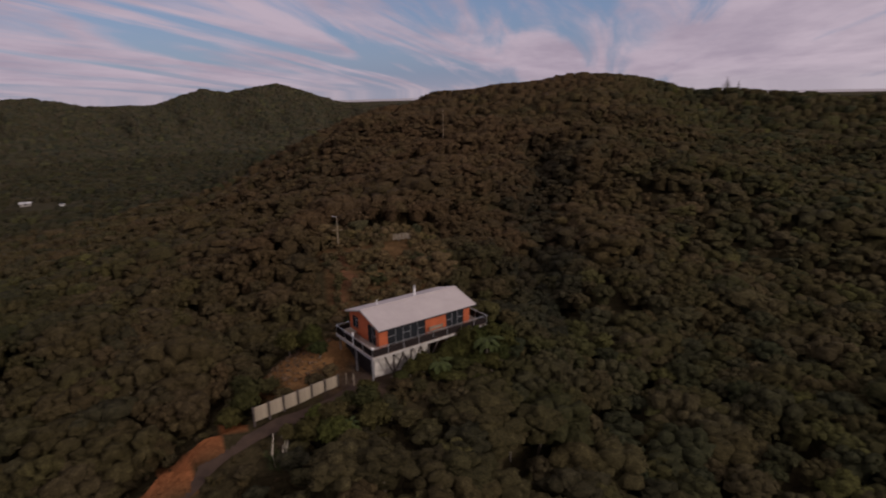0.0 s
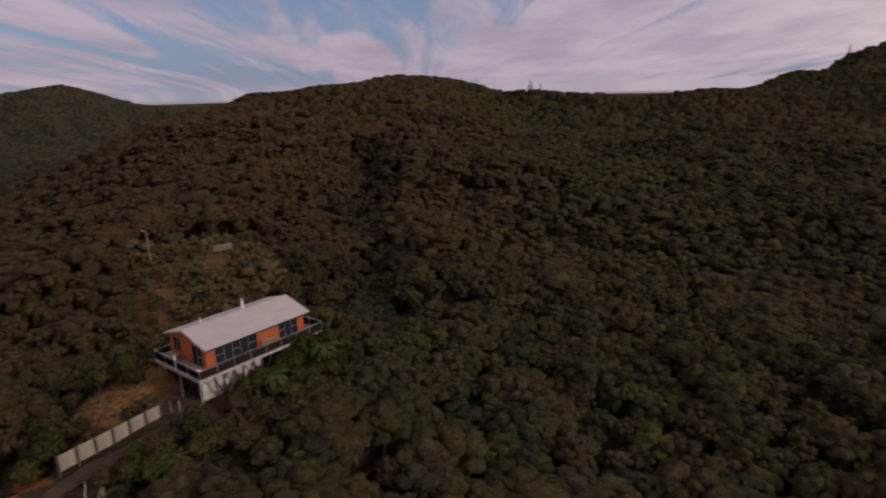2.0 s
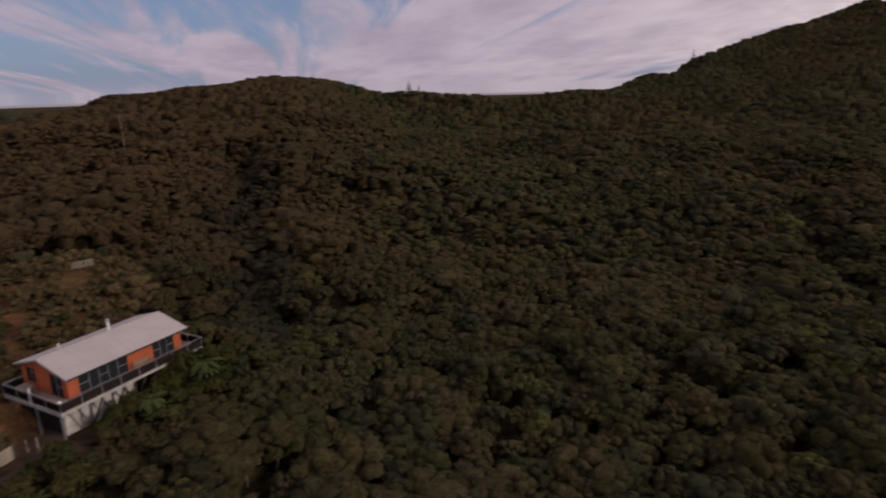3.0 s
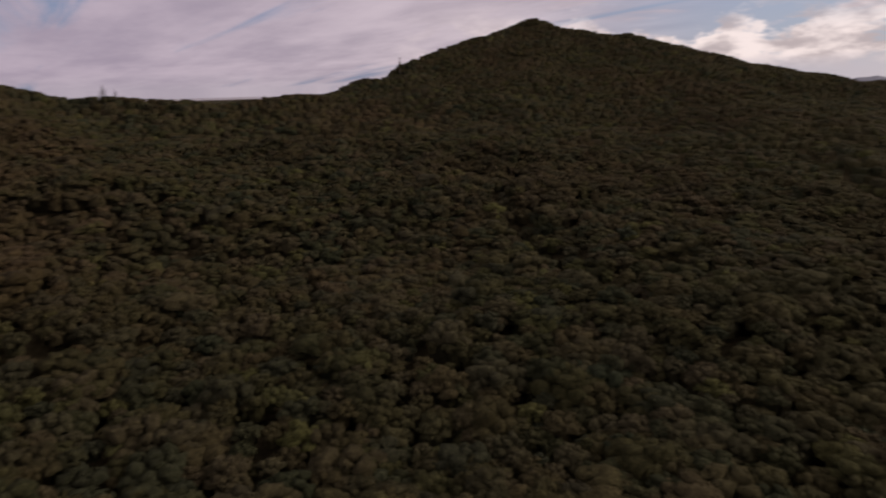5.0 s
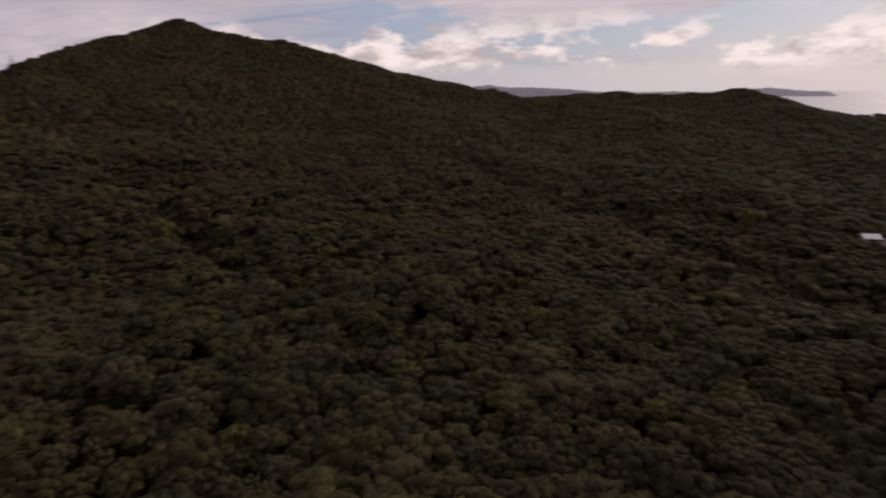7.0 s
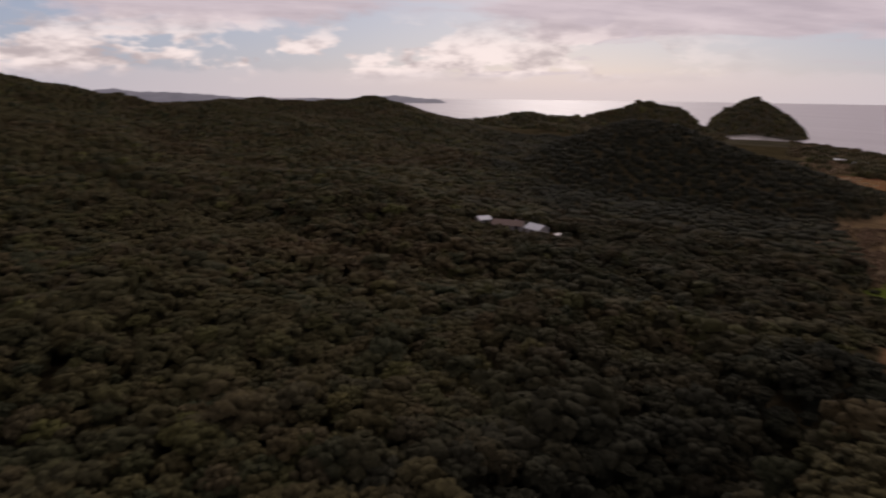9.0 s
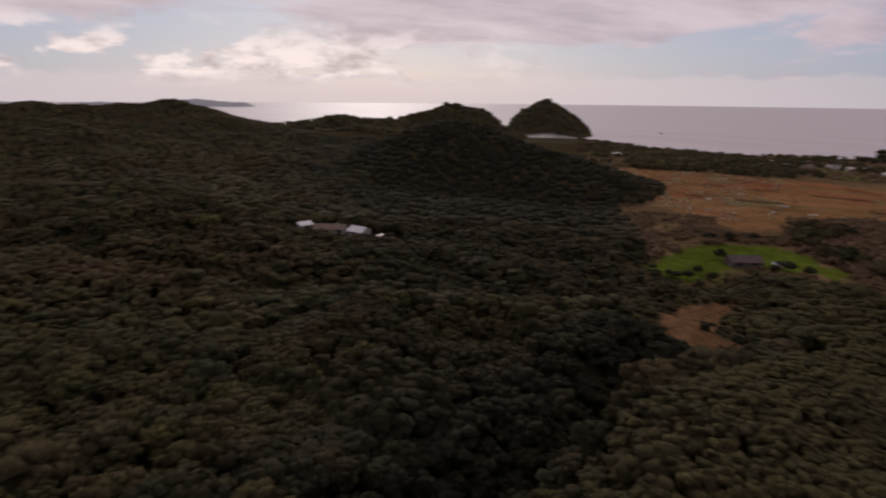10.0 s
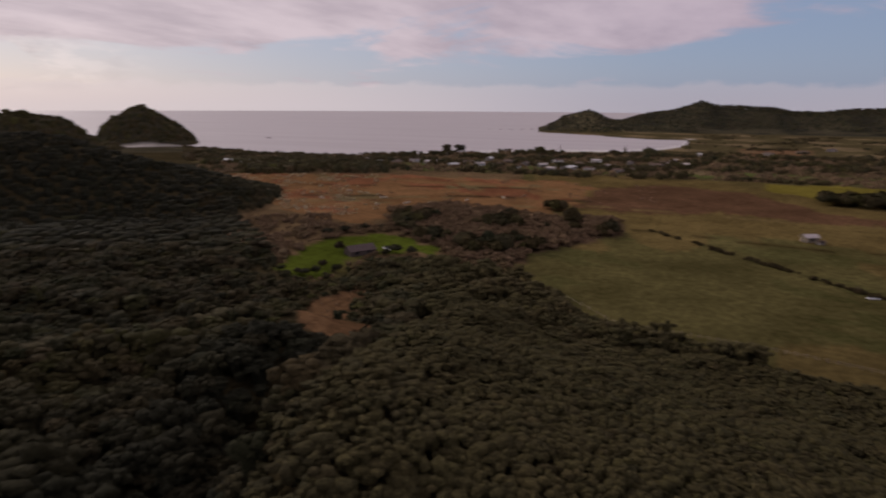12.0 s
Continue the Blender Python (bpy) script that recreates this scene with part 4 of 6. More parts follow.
bush("bush_canopy", "dense dark olive native bush with rounded knobbly crowns", nx, ny, NEAR_T, 2.2, 5.0, 31, squat=0.98, vary=0.85)
bush("bush_canopy", "dense brownish green bush covering the hillsides", mx, my, MID_T, 2.5, 4.7, 32, squat=0.80, vary=0.75)
bush("bush_canopy", "distant bush on the ridges, dark olive crowns", fx, fy, FAR_T, 3.5, 4.2, 33, squat=0.55, vary=0.45)
bush("bush_canopy", "dense olive bush directly under the lookout", ux[~below], uy[~below], MID_T, 1.6, 4.4, 35, squat=0.75)
bush("bush_canopy", "leafy olive bush directly under the lookout", ux[below], uy[below], UNDER_T, 1.75, 4.4, 37, squat=0.8)
bush("bush_canopy", "dense olive bush on the slopes behind the lookout", bx, by, FAR_T, 4.3, 4.4, 36, squat=0.7)
bush("tea_tree_scrub", "even olive-brown tea-tree scrub on the sunny spur", kx, ky, TEA_T, 1.32, 2.8, 34, squat=0.52, vary=0.55)


# ---- single trees nearest the lookout ----
def limbs(seed, top):
    """Trunk with forking limbs, tapering; base at the origin."""
    g = random.Random(seed)
    bm = bmesh.new()
    p = Vector((0, 0, -0.5))
    for k in range(3):
        q = p + Vector((g.uniform(-0.18, 0.18), g.uniform(-0.18, 0.18), top * 0.22))
        rod(bm, p, q, 0.13 - 0.03 * k, 0.10 - 0.03 * k, 7)
        p = q
    for k in range(6):
        a = k * 1.05 + g.uniform(-0.3, 0.3)
        b = Vector((0, 0, top * g.uniform(0.30, 0.58)))
        e = Vector((math.cos(a) * g.uniform(0.7, 1.2), math.sin(a) * g.uniform(0.7, 1.2), top * g.uniform(0.62, 0.84)))
        rod(bm, b, e, 0.05, 0.02, 5)
    return bm


def single_tree(seed):
    t = empty("tree", Matrix(), "round-crowned native tree in the dense olive bush", "tree", "trees of the near bush")
    part("trunk", limbs(seed, 4.4), BARK, t, "grey-brown forking trunk")
    v, f = lobed(13, 8, 3, 200 + seed, leaf=260, leaf_size=0.11)
    v = v * np.array([1.6, 1.6, 1.3]) + np.array([0, 0, 3.3])
    me = mesh_from("crown", v, f, FOLIAGE, {"tint": np.zeros(len(v)), "dry": np.full(len(v), 0.12 + 0.05 * (seed % 4)), "dark_shaded": np.full(len(v), (0.0, 0.3, 0.0, 0.15, 0.45, 0.1)[seed]), "pale_sunlit": np.full(len(v), (0.5, 0.0, 0.35, 0.2, 0.0, 0.5)[seed])})
    c = new("crown", me)
    c.parent = t
    return t


def place_single_trees():
    g = random.Random(77)
    masters = [single_tree(k) for k in range(6)]
    lowf, zz = low_growth(sx, sy), height(sx, sy)
    for k in range(len(sx)):
        s = math.exp(g.gauss(0, 0.24)) * (0.15 + 0.85 * lowf[k]) * 1.28
        m = pose(sx[k], sy[k], zz[k] - 0.1, 0, 0, g.uniform(0, 360))
        if k < 6:
            t = masters[k]
            t.matrix_world = m
        else:
            t = copy_thing(masters[k % 6], m)
        t.scale = (s * g.uniform(0.9, 1.15), s * g.uniform(0.9, 1.15), min(s, 1.35) * (0.45 + 0.55 * lowf[k]))


# ---- the house ----
HOUSE = pose(HOUSE_XY[0], HOUSE_XY[1], DECK_Z, 0, 0, HOUSE_YAW)
HL, HD, EAVE, RIDGE = 12.2, 6.78, 2.40, 3.36


def window(parent, name, axis, a0, a1, z0, z1, at, panes, label):
    """A dark-framed window or sliding door in a wall: axis u (front) or v (gable)."""
    def bx(bm, p0, p1, d0, d1, zz0, zz1):
        return box(bm, p0, p1, at + d0, at + d1, zz0, zz1) if axis == "u" else box(bm, at + d0, at + d1, p0, p1, zz0, zz1)
    w = bmesh.new()
    for p0, p1, q0, q1 in ((a0, a1, z0, z0 + 0.07), (a0, a1, z1 - 0.07, z1), (a0, a0 + 0.07, z0 + 0.07, z1 - 0.07), (a1 - 0.07, a1, z0 + 0.07, z1 - 0.07)):
        bx(w, p0, p1, -0.05, 0.10, q0, q1)
    ob = part(name, w, DARK_FRAME, parent, label)
    step = (a1 - a0 - 0.14) / panes
    for k in range(panes):
        g0 = a0 + 0.07 + k * step
        part("pane", bx(bmesh.new(), g0 + 0.03, g0 + step - 0.03, 0.03, 0.05, z0 + 0.08, z1 - 0.08), GLASS, ob, "dark reflecting glass")
        if k % 2 == 0 and z1 > 2.05:
            part("transom", bx(bmesh.new(), g0 + 0.04, g0 + step - 0.04, -0.01, 0.07, z0 + 0.95, z0 + 1.02), STEEL, ob, "pale aluminium bar")
        if k:
            part("mullion", bx(bmesh.new(), g0 - 0.03, g0 + 0.03, -0.03, 0.08, z0 + 0.07, z1 - 0.07), STEEL, ob, "pale aluminium mullion")
    return ob


def build_house():
    h = empty("house", HOUSE, "orange timber house with grey gable roof and raised deck", "house")
    # walls, pieced round the openings
    for a0, a1, z0, z1 in ((0, 1.05, 0, EAVE), (5.95, 8.8, 0, EAVE), (11.3, HL, 0, EAVE), (1.05, 5.95, 2.12, EAVE), (8.8, 11.3, 2.12, EAVE)):
        part("front_wall", boxed(a0, a1, 0, 0.14, z0, z1), ORANGE, h, "orange stained board cladding")
    for a0, a1, z0, z1 in ((0.14, 0.7, 0, EAVE), (2.45, 4.7, 0, EAVE), (6.0, HD - 0.14, 0, EAVE), (0.7, 2.45, 2.1, EAVE), (4.7, 6.0, 2.1, EAVE), (4.7, 6.0, 0, 0.7)):
        part("gable_wall", boxed(0, 0.14, a0, a1, z0, z1), ORANGE, h)
    part("gable_wall", boxed(HL - 0.14, HL, 0.14, HD - 0.14, 0, EAVE), ORANGE, h)
    part("back_wall", boxed(0, HL, HD - 0.14, HD, 0, EAVE), ORANGE, h)
    for u in (0.0, HL - 0.14):
        bm = bmesh.new()
        tri = [(u, 0.0, EAVE), (u, HD, EAVE), (u, HD / 2, RIDGE - 0.06)]
        va = [bm.verts.new(p) for p in tri]
        vb = [bm.verts.new((p[0] + 0.14, p[1], p[2])) for p in tri]
        bm.faces.new(va)
        bm.faces.new(vb[::-1])
        for i in range(3):
            bm.faces.new((va[i], vb[i], vb[(i + 1) % 3], va[(i + 1) % 3]))
        bmesh.ops.recalc_face_normals(bm, faces=bm.faces)
        part("gable", bm, ORANGE, h)
    for k in range(18):        # cover battens over the joints of the cladding
        for a0, a1 in ((0, 1.05), (5.95, 8.8), (11.3, HL)):
            u = 0.2 + k * 0.68
            if a0 + 0.1 < u < a1 - 0.1:
                part("batten", boxed(u - 0.025, u + 0.025, -0.02, -0.001, 0.05, EAVE - 0.02), ORANGE, h)
    window(h, "sliding_door", "u", 1.05, 5.95, 0.0, 2.12, 0.04, 5, "dark-framed sliding glass doors")
    window(h, "window", "u", 8.8, 11.3, 0.0, 2.12, 0.04, 3, "dark-framed glazed doors")
    window(h, "gable_door", "v", 0.7, 2.45, 0.0, 2.1, 0.04, 2, "dark glazed double door")
    window(h, "window", "v", 4.7, 6.0, 0.7, 2.1, 0.04, 2, "dark-framed gable window")
    part("floor_slab", boxed(0.1, HL - 0.1, 0.1, HD - 0.1, -0.18, -0.02), DECK, h)
    # roof: two slopes with ribs, ridge cap, barge boards, gutter
    rise = (RIDGE - EAVE) / (HD / 2)
    for sgn in (0, 1):
        bm = bmesh.new()
        y_e, y_r = (-0.75, HD / 2) if sgn == 0 else (HD + 0.35, HD / 2)
        ze = EAVE - (0.75 if sgn == 0 else 0.35) * rise + 0.10
        slab(bm, [(-0.35, y_e, ze), (HL + 0.45, y_e, ze), (HL + 0.45, y_r, RIDGE + 0.10), (-0.35, y_r, RIDGE + 0.10)], 0.09)
        ob = part("roof_slope", bm, ROOF, h, "pale grey ribbed steel roofing")
        for k in range(17):
            u = -0.25 + k * 0.80
            rb = bmesh.new()
            slab(rb, [(u, y_e, ze + 0.009), (u + 0.035, y_e, ze + 0.009), (u + 0.035, y_r, RIDGE + 0.109), (u, y_r, RIDGE + 0.109)], 0.02)
            part("rib", rb, ROOF, ob)
    cap = bmesh.new()
    slab(cap, [(-0.37, HD / 2 - 0.2, RIDGE + 0.09), (HL + 0.47, HD / 2 - 0.2, RIDGE + 0.09), (HL + 0.47, HD / 2, RIDGE + 0.16), (-0.37, HD / 2, RIDGE + 0.16)], 0.03)
    slab(cap, [(-0.37, HD / 2, RIDGE + 0.16), (HL + 0.47, HD / 2, RIDGE + 0.16), (HL + 0.47, HD / 2 + 0.2, RIDGE + 0.09), (-0.37, HD / 2 + 0.2, RIDGE + 0.09)], 0.03)
    part("ridge_cap", cap, ROOF, h)
    zg = EAVE - 0.75 * rise
    part("gutter", boxed(-0.35, HL + 0.45, -0.87, -0.76, zg - 0.04, zg + 0.09, 0.02), DARK_FRAME, h, "dark eaves gutter")
    part("gutter", boxed(-0.35, HL + 0.45, HD + 0.36, HD + 0.47, zg + 0.07, zg + 0.20, 0.02), DARK_FRAME, h)
    for u in (-0.40, HL + 0.46):
        for y_e, zb in ((-0.75, zg), (HD + 0.35, EAVE - 0.35 * rise)):
            b = bmesh.new()
            slab(b, [(u, y_e, zb + 0.10), (u + 0.035, y_e, zb + 0.10), (u + 0.035, HD / 2, RIDGE + 0.11), (u, HD / 2, RIDGE + 0.11)], 0.18)
            part("barge_board", b, FASCIA, h, "pale barge board")
    flue = part("flue", rod(bmesh.new(), (7.25, 4.1, RIDGE - 0.25), (7.25, 4.1, RIDGE + 0.85), 0.13, n=14), WHITE, h, "pale steel flue")
    part("cowl", rod(bmesh.new(), (7.25, 4.1, RIDGE + 0.86), (7.25, 4.1, RIDGE + 1.12), 0.17, 0.12, 14), STEEL, flue, "steel cowl")
    part("vent_pipe", rod(bmesh.new(), (2.3, 4.3, RIDGE - 0.3), (2.3, 4.3, RIDGE + 0.42), 0.06), WHITE, h)
    # deck: boards, fascia, balustrade
    D0, D1, F = -1.78, HL + 1.25, -1.68
    n = 11
    for k in range(n):
        v0 = F + k * (1.66 / n)
        part("deck_board", boxed(D0, D1, v0, v0 + 1.66 / n - 0.012, -0.06, 0.0), DECK, h)
    for k in range(12):
        u0 = D0 + k * (1.76 / 12)
        part("deck_board", boxed(u0, u0 + 1.76 / 12 - 0.012, 0.0, HD, -0.06, 0.0), DECK, h)
    for k in range(8):
        u0 = HL + 0.02 + k * (1.2 / 8)
        part("deck_board", boxed(u0, u0 + 0.14, 0.0, 2.6, -0.06, 0.0), DECK, h)
    part("fascia", boxed(D0 - 0.05, D1 + 0.05, F - 0.06, F - 0.01, -0.26, -0.01), FASCIA, h, "pale weathered deck fascia")
    part("fascia", boxed(D0 - 0.06, D0 - 0.01, F, HD, -0.34, -0.01), plain_mat("grey_fascia", (0.30, 0.28, 0.27)), h)
    part("fascia", boxed(D1 + 0.01, D1 + 0.06, F, 2.6, -0.34, -0.01), FASCIA, h)
    for k in range(9):
        v0 = F + 0.3 + k * 1.0
        part("joist", boxed(D0 + 0.02, (D1 if v0 < 0 else 0.1), v0, v0 + 0.05, -0.30, -0.07), POST, h)
    runs = [((D0, F), (D1, F), 8), ((D0, F), (D0, HD), 4), ((D1, F), (D1, 2.6), 2), ((D0, HD), (0.0, HD), 1)]
    for (u0, v0), (u1, v1), parts in runs:
        for k in range(parts + 1):
            u, v = u0 + (u1 - u0) * k / parts, v0 + (v1 - v0) * k / parts
            part("baluster_post", boxed(u - 0.035, u + 0.035, v - 0.035, v + 0.035, -0.3, 0.98), STEEL, h, "grey steel post")
        du, dv = (0.0, 0.03) if u0 != u1 else (0.03, 0.0)
        part("top_rail", boxed(min(u0, u1) - du, max(u0, u1) + du, min(v0, v1) - dv, max(v0, v1) + dv, 0.985, 1.03), STEEL, h, "pale top rail")
        eu, ev = (0.0, 0.008) if u0 != u1 else (0.008, 0.0)
        part("balustrade_screen", boxed(min(u0, u1) + eu, max(u0, u1) - eu + 2 * eu, min(v0, v1) - ev, max(v0, v1) + ev, 0.07, 0.80), MESH_DARK, h, "dark mesh screen")
        for zz in (0.88,):
            part("wire", boxed(min(u0, u1), max(u0, u1) + eu, min(v0, v1) - ev * 0.5, max(v0, v1) + ev, zz, zz + 0.012), STEEL, h)
    part("post_cap", rod(bmesh.new(), (D0 + 0.02, F + 0.02, 1.03), (D0 + 0.02, F + 0.02, 1.16), 0.16, 0.10, 12), WHITE, h, "white lantern cap on the corner post")
    part("lamp_post", boxed(D0 - 0.07, D0 + 0.07, 2.6, 2.74, -0.2, 1.45, 0.02), WHITE, h, "white square post")
    # undercroft: block wall, piles and braces
    part("block_wall", boxed(-0.9, 6.2, -0.25, 0.0, -3.6, -0.36), CONCRETE, h, "pale concrete block base wall")
    # added dark sheet where the open undercroft side is only in shade
    part("shade_sheet", boxed(-0.9, -0.7, 0.0, 6.4, -3.6, -0.36), MESH_DARK, h, "dark sheet standing in for shade in the open undercroft")
    part("block_wall", boxed(0.4, 0.6, 2.6, 6.4, -3.6, -0.36), POST, h, "dark timber wall of the undercroft")
    for zc in range(1, 9):
        part("block_course", boxed(-0.91, 6.21, -0.262, -0.252, -0.36 - zc * 0.4 + 0.02, -0.36 - (zc - 1) * 0.4 - 0.02), CONCRETE, h)
    for u in (0.9, 3.1, 5.4, 7.8, 10.2, 12.6):
        part("pile", rod(bmesh.new(), (u, -1.35, -3.8), (u, -1.35, -0.34), 0.11, n=10), PILE, h, "dark round timber pile")
        if u < 7:
            part("brace", rod(bmesh.new(), (u + 0.1, -1.3, -2.6), (u + 1.35, -1.30, -0.40), 0.085), PILE, h, "dark diagonal brace")
            part("brace", rod(bmesh.new(), (u - 0.1, -1.3, -2.6), (u - 1.1, -1.30, -0.40), 0.085), PILE, h, "dark diagonal brace")
    for v in (-1.3, 2.3, 6.2):
        part("pile", boxed(D0 + 0.05, D0 + 0.19, v - 0.07, v + 0.07, -3.9, -0.34), STEEL, h)
    return h


def build_bench():
    b = empty("bench", HOUSE @ pose(7.2, -0.55, 0.0), "weathered timber bench against the orange wall on the deck", "bench")
    for k in range(3):
        part("seat_slat", boxed(-0.95, 0.95, -0.24 + k * 0.16, -0.10 + k * 0.16, 0.42, 0.46), SLEEPER, b)
    for k in range(2):
        part("back_slat", boxed(-0.95, 0.95, 0.25, 0.28, 0.58 + k * 0.18, 0.72 + k * 0.18), SLEEPER, b)
    for u in (-0.85, 0.85):
        for v in (-0.2, 0.24):
            part("leg", boxed(u - 0.04, u + 0.04, v - 0.04, v + 0.04, 0.0, 0.42 if v < 0 else 0.95), SLEEPER, b)


def build_table():
    t = empty("deck_table", HOUSE @ pose(-0.95, 4.9, 0.0), "small dark outdoor table on the side deck", "table")
    part("tabletop", boxed(-0.5, 0.5, -0.8, 0.8, 0.70, 0.74, 0.01), POST, t)
    for u in (-0.42, 0.42):
        for v in (-0.7, 0.7):
            part("leg", boxed(u - 0.03, u + 0.03, v - 0.03, v + 0.03, 0, 0.70), POST, t)


build_house()
def bare_tree(az, r, tall, seed):
    x, y = bearing(az, r)
    t = empty("dead_tree", pose(x, y, float(height(x, y)), 0, 0, seed * 40), "pale bare dead tree among the bush", "tree", "dead trees in the bush")
    part("trunk", limbs(seed, tall), PALE_BARK, t)


for k_, (a_, r_) in enumerate(((-50.5, 88), (-51.2, 90), (-44.5, 66))):
    bare_tree(a_, r_, 5.0, k_ + 20)
build_bench()
build_table()


def shrub(p, tall, wide, seed, dry, label, group):
    """A rounded leafy shrub."""
    t = empty("shrub", pose(p.x, p.y, float(height(p.x, p.y)), 0, 0, seed * 50), label, "shrub", group)
    part("stem", limbs(seed, tall * 0.8), BARK, t)
    vv, ff = template(9, 4, 10, 300 + seed, leaf=260, leaf_size=0.24, reach=1.3)
    vv = vv * np.array([wide, wide, tall * 0.5]) + np.array([0, 0, tall * 0.5])
    c = new("crown", mesh_from("crown", vv, ff, SHRUB_LEAF, {"tint": np.full(len(vv), (seed * 0.37) % 0.9), "dry": np.full(len(vv), dry), "dark_shaded": np.zeros(len(vv))}))
    c.parent = t


SHRUB_LEAF = foliage_mat("shrub_leaves", (1.1, 1.3, 1.0))
for k_, (u_, v_, h_, w_) in enumerate(((5.2, -2.9, 2.4, 1.0), (6.6, -2.6, 3.1, 1.2), (8.2, -2.7, 3.9, 1.3), (9.8, -2.5, 4.2, 1.4), (11.4, -2.8, 4.3, 1.4), (13.2, -2.6, 4.0, 1.4), (3.6, -2.9, 2.6, 1.1), (2.0, -3.0, 2.1, 1.0), (0.6, -3.4, 1.5, 0.9), (7.4, -4.2, 2.2, 1.2), (9.6, -4.4, 2.3, 1.2), (4.6, -4.6, 1.5, 1.1),
                                       (14.9, 0.5, 2.9, 1.3), (15.0, 3.4, 3.0, 1.4), (-4.6, 5.5, 2.2, 1.2), (-4.2, 8.4, 3.0, 1.4), (2.0, 9.6, 2.6, 1.3), (6.0, 10.2, 2.4, 1.2), (10.0, 9.8, 2.7, 1.3), (-6.5, 9.5, 3.2, 1.6), (13.4, -4.2, 2.5, 1.4), (15.6, -2.6, 2.7, 1.5), (11.4, -5.0, 2.3, 1.4), (16.9, -0.6, 2.9, 1.6), (5.8, -5.6, 1.7, 1.2), (8.4, -6.0, 2.0, 1.3))):
    shrub(HOUSE @ Vector((u_, v_, 0)), h_, w_, k_, 0.04 * (k_ % 4), "leafy green shrub growing below the deck", "shrubs round the house")
for k_, (x_, y_, h_, w_) in enumerate(((-21.4, 50.4, 2.2, 1.2), (-20.4, 48.4, 2.8, 1.5), (-22.4, 47.8, 2.0, 1.2), (-22.6, 45.6, 2.6, 1.5), (-24.4, 45.4, 1.7, 1.1), (-24.2, 43.2, 2.3, 1.4), (-26.0, 42.6, 1.3, 1.0), (-19.2, 46.2, 3.0, 1.7), (-21.6, 43.4, 3.0, 1.7),
                                       (-33.2, 47.6, 2.6, 1.6), (-34.6, 49.8, 3.0, 1.8), (-32.6, 50.6, 2.0, 1.3), (-33.6, 45.2, 2.0, 1.4))):
    shrub(Vector((x_, y_, 0)), h_, w_, k_ + 40, 0.12 + 0.08 * (k_ % 4), "olive green shrub overhanging the driveway", "shrubs along the drive")


# ---- retaining wall beside the drive ----
def build_retaining_wall():
    (x0, y0), (x1, y1) = (-30.4, 44.3), (-25.3, 52.2)
    n = 6
    L = math.hypot(x1 - x0, y1 - y0) / n
    yaw = math.degrees(math.atan2(y1 - y0, x1 - x0))
    w = empty("retaining_wall", pose(x0, y0, 35.0, 0, 0, yaw), "retaining wall of pale weathered sleepers between dark posts", "retaining wall")
    g = random.Random(5)
    sleeper = [boxed(0.12, L - 0.12, -0.05, 0.05, 0, 0.235, 0.012) for _ in range(1)]
    me = bpy.data.meshes.new("sleeper")
    sleeper[0].to_mesh(me)
    me.materials.append(SLEEPER)
    for k in range(n + 1):
        part("post", boxed(k * L - 0.10, k * L + 0.10, -0.14, 0.06, -0.6, 1.52 + 0.06 * k / n, 0.015), PILE, w, "dark square post")
    for k in range(n):
        for c in range(6):
            s = new("sleeper", me)
            s.parent = w
            s.matrix_local = pose(k * L, g.uniform(-0.012, 0.012), -0.02 + c * 0.24 + 0.05 * k / n, 0, 0, g.uniform(-0.3, 0.3))


build_retaining_wall()
for k, (bx_, by_, hh) in enumerate(((-24.6, 52.9, 1.5), (-24.1, 53.4, 1.3), (-23.7, 52.6, 1.6))):
    st = empty("stake", pose(bx_, by_, 34.9), "thin weathered stake beside the drive", "stake", "stakes by the drive")
    part("shaft", rod(bmesh.new(), (0, 0, -0.3), (0.08 * (k - 1), 0.05, hh), 0.05, 0.035), SLEEPER, st)


# ---- poles on the hill ----
def power_pole(name, x, y, top, arm_z, lamp, label):
    z0 = float(height(x, y))
    p = empty(name, pose(x, y, z0, 0, 0, 20), label, "power pole", "poles on the hill")
    h = top - z0
    part("shaft", rod(bmesh.new(), (0, 0, -0.6), (0, 0, h), 0.085, 0.055, 12), POLE, p)
    part("crossarm", boxed(-0.75, 0.75, -0.16, -0.09, h - arm_z, h - arm_z + 0.07), POST, p, "thin timber crossarm")
    for u in (-0.7, 0.7):
        part("insulator", rod(bmesh.new(), (u, -0.11, h - arm_z + 0.10), (u, -0.11, h - arm_z + 0.22), 0.035, 0.025), POST, p)
    if lamp:
        arm = part("lamp_arm", rod(bmesh.new(), (0, 0, h - 0.1), (-0.45, 0, h + 0.06), 0.03), STEEL, p)
        part("lamp_head", boxed(-0.75, -0.42, -0.10, 0.10, h + 0.0, h + 0.12, 0.03), STEEL, arm, "grey lamp head")
    return p


power_pole("power_pole", -40.9, 88.5, 45.25, 2.3, True, "slim grey pole with crossarm and lamp above the scrub")
power_pole("power_pole", -54.3, 213.0, 58.0, 0.5, False, "slim pale pole standing out of the hillside bush")


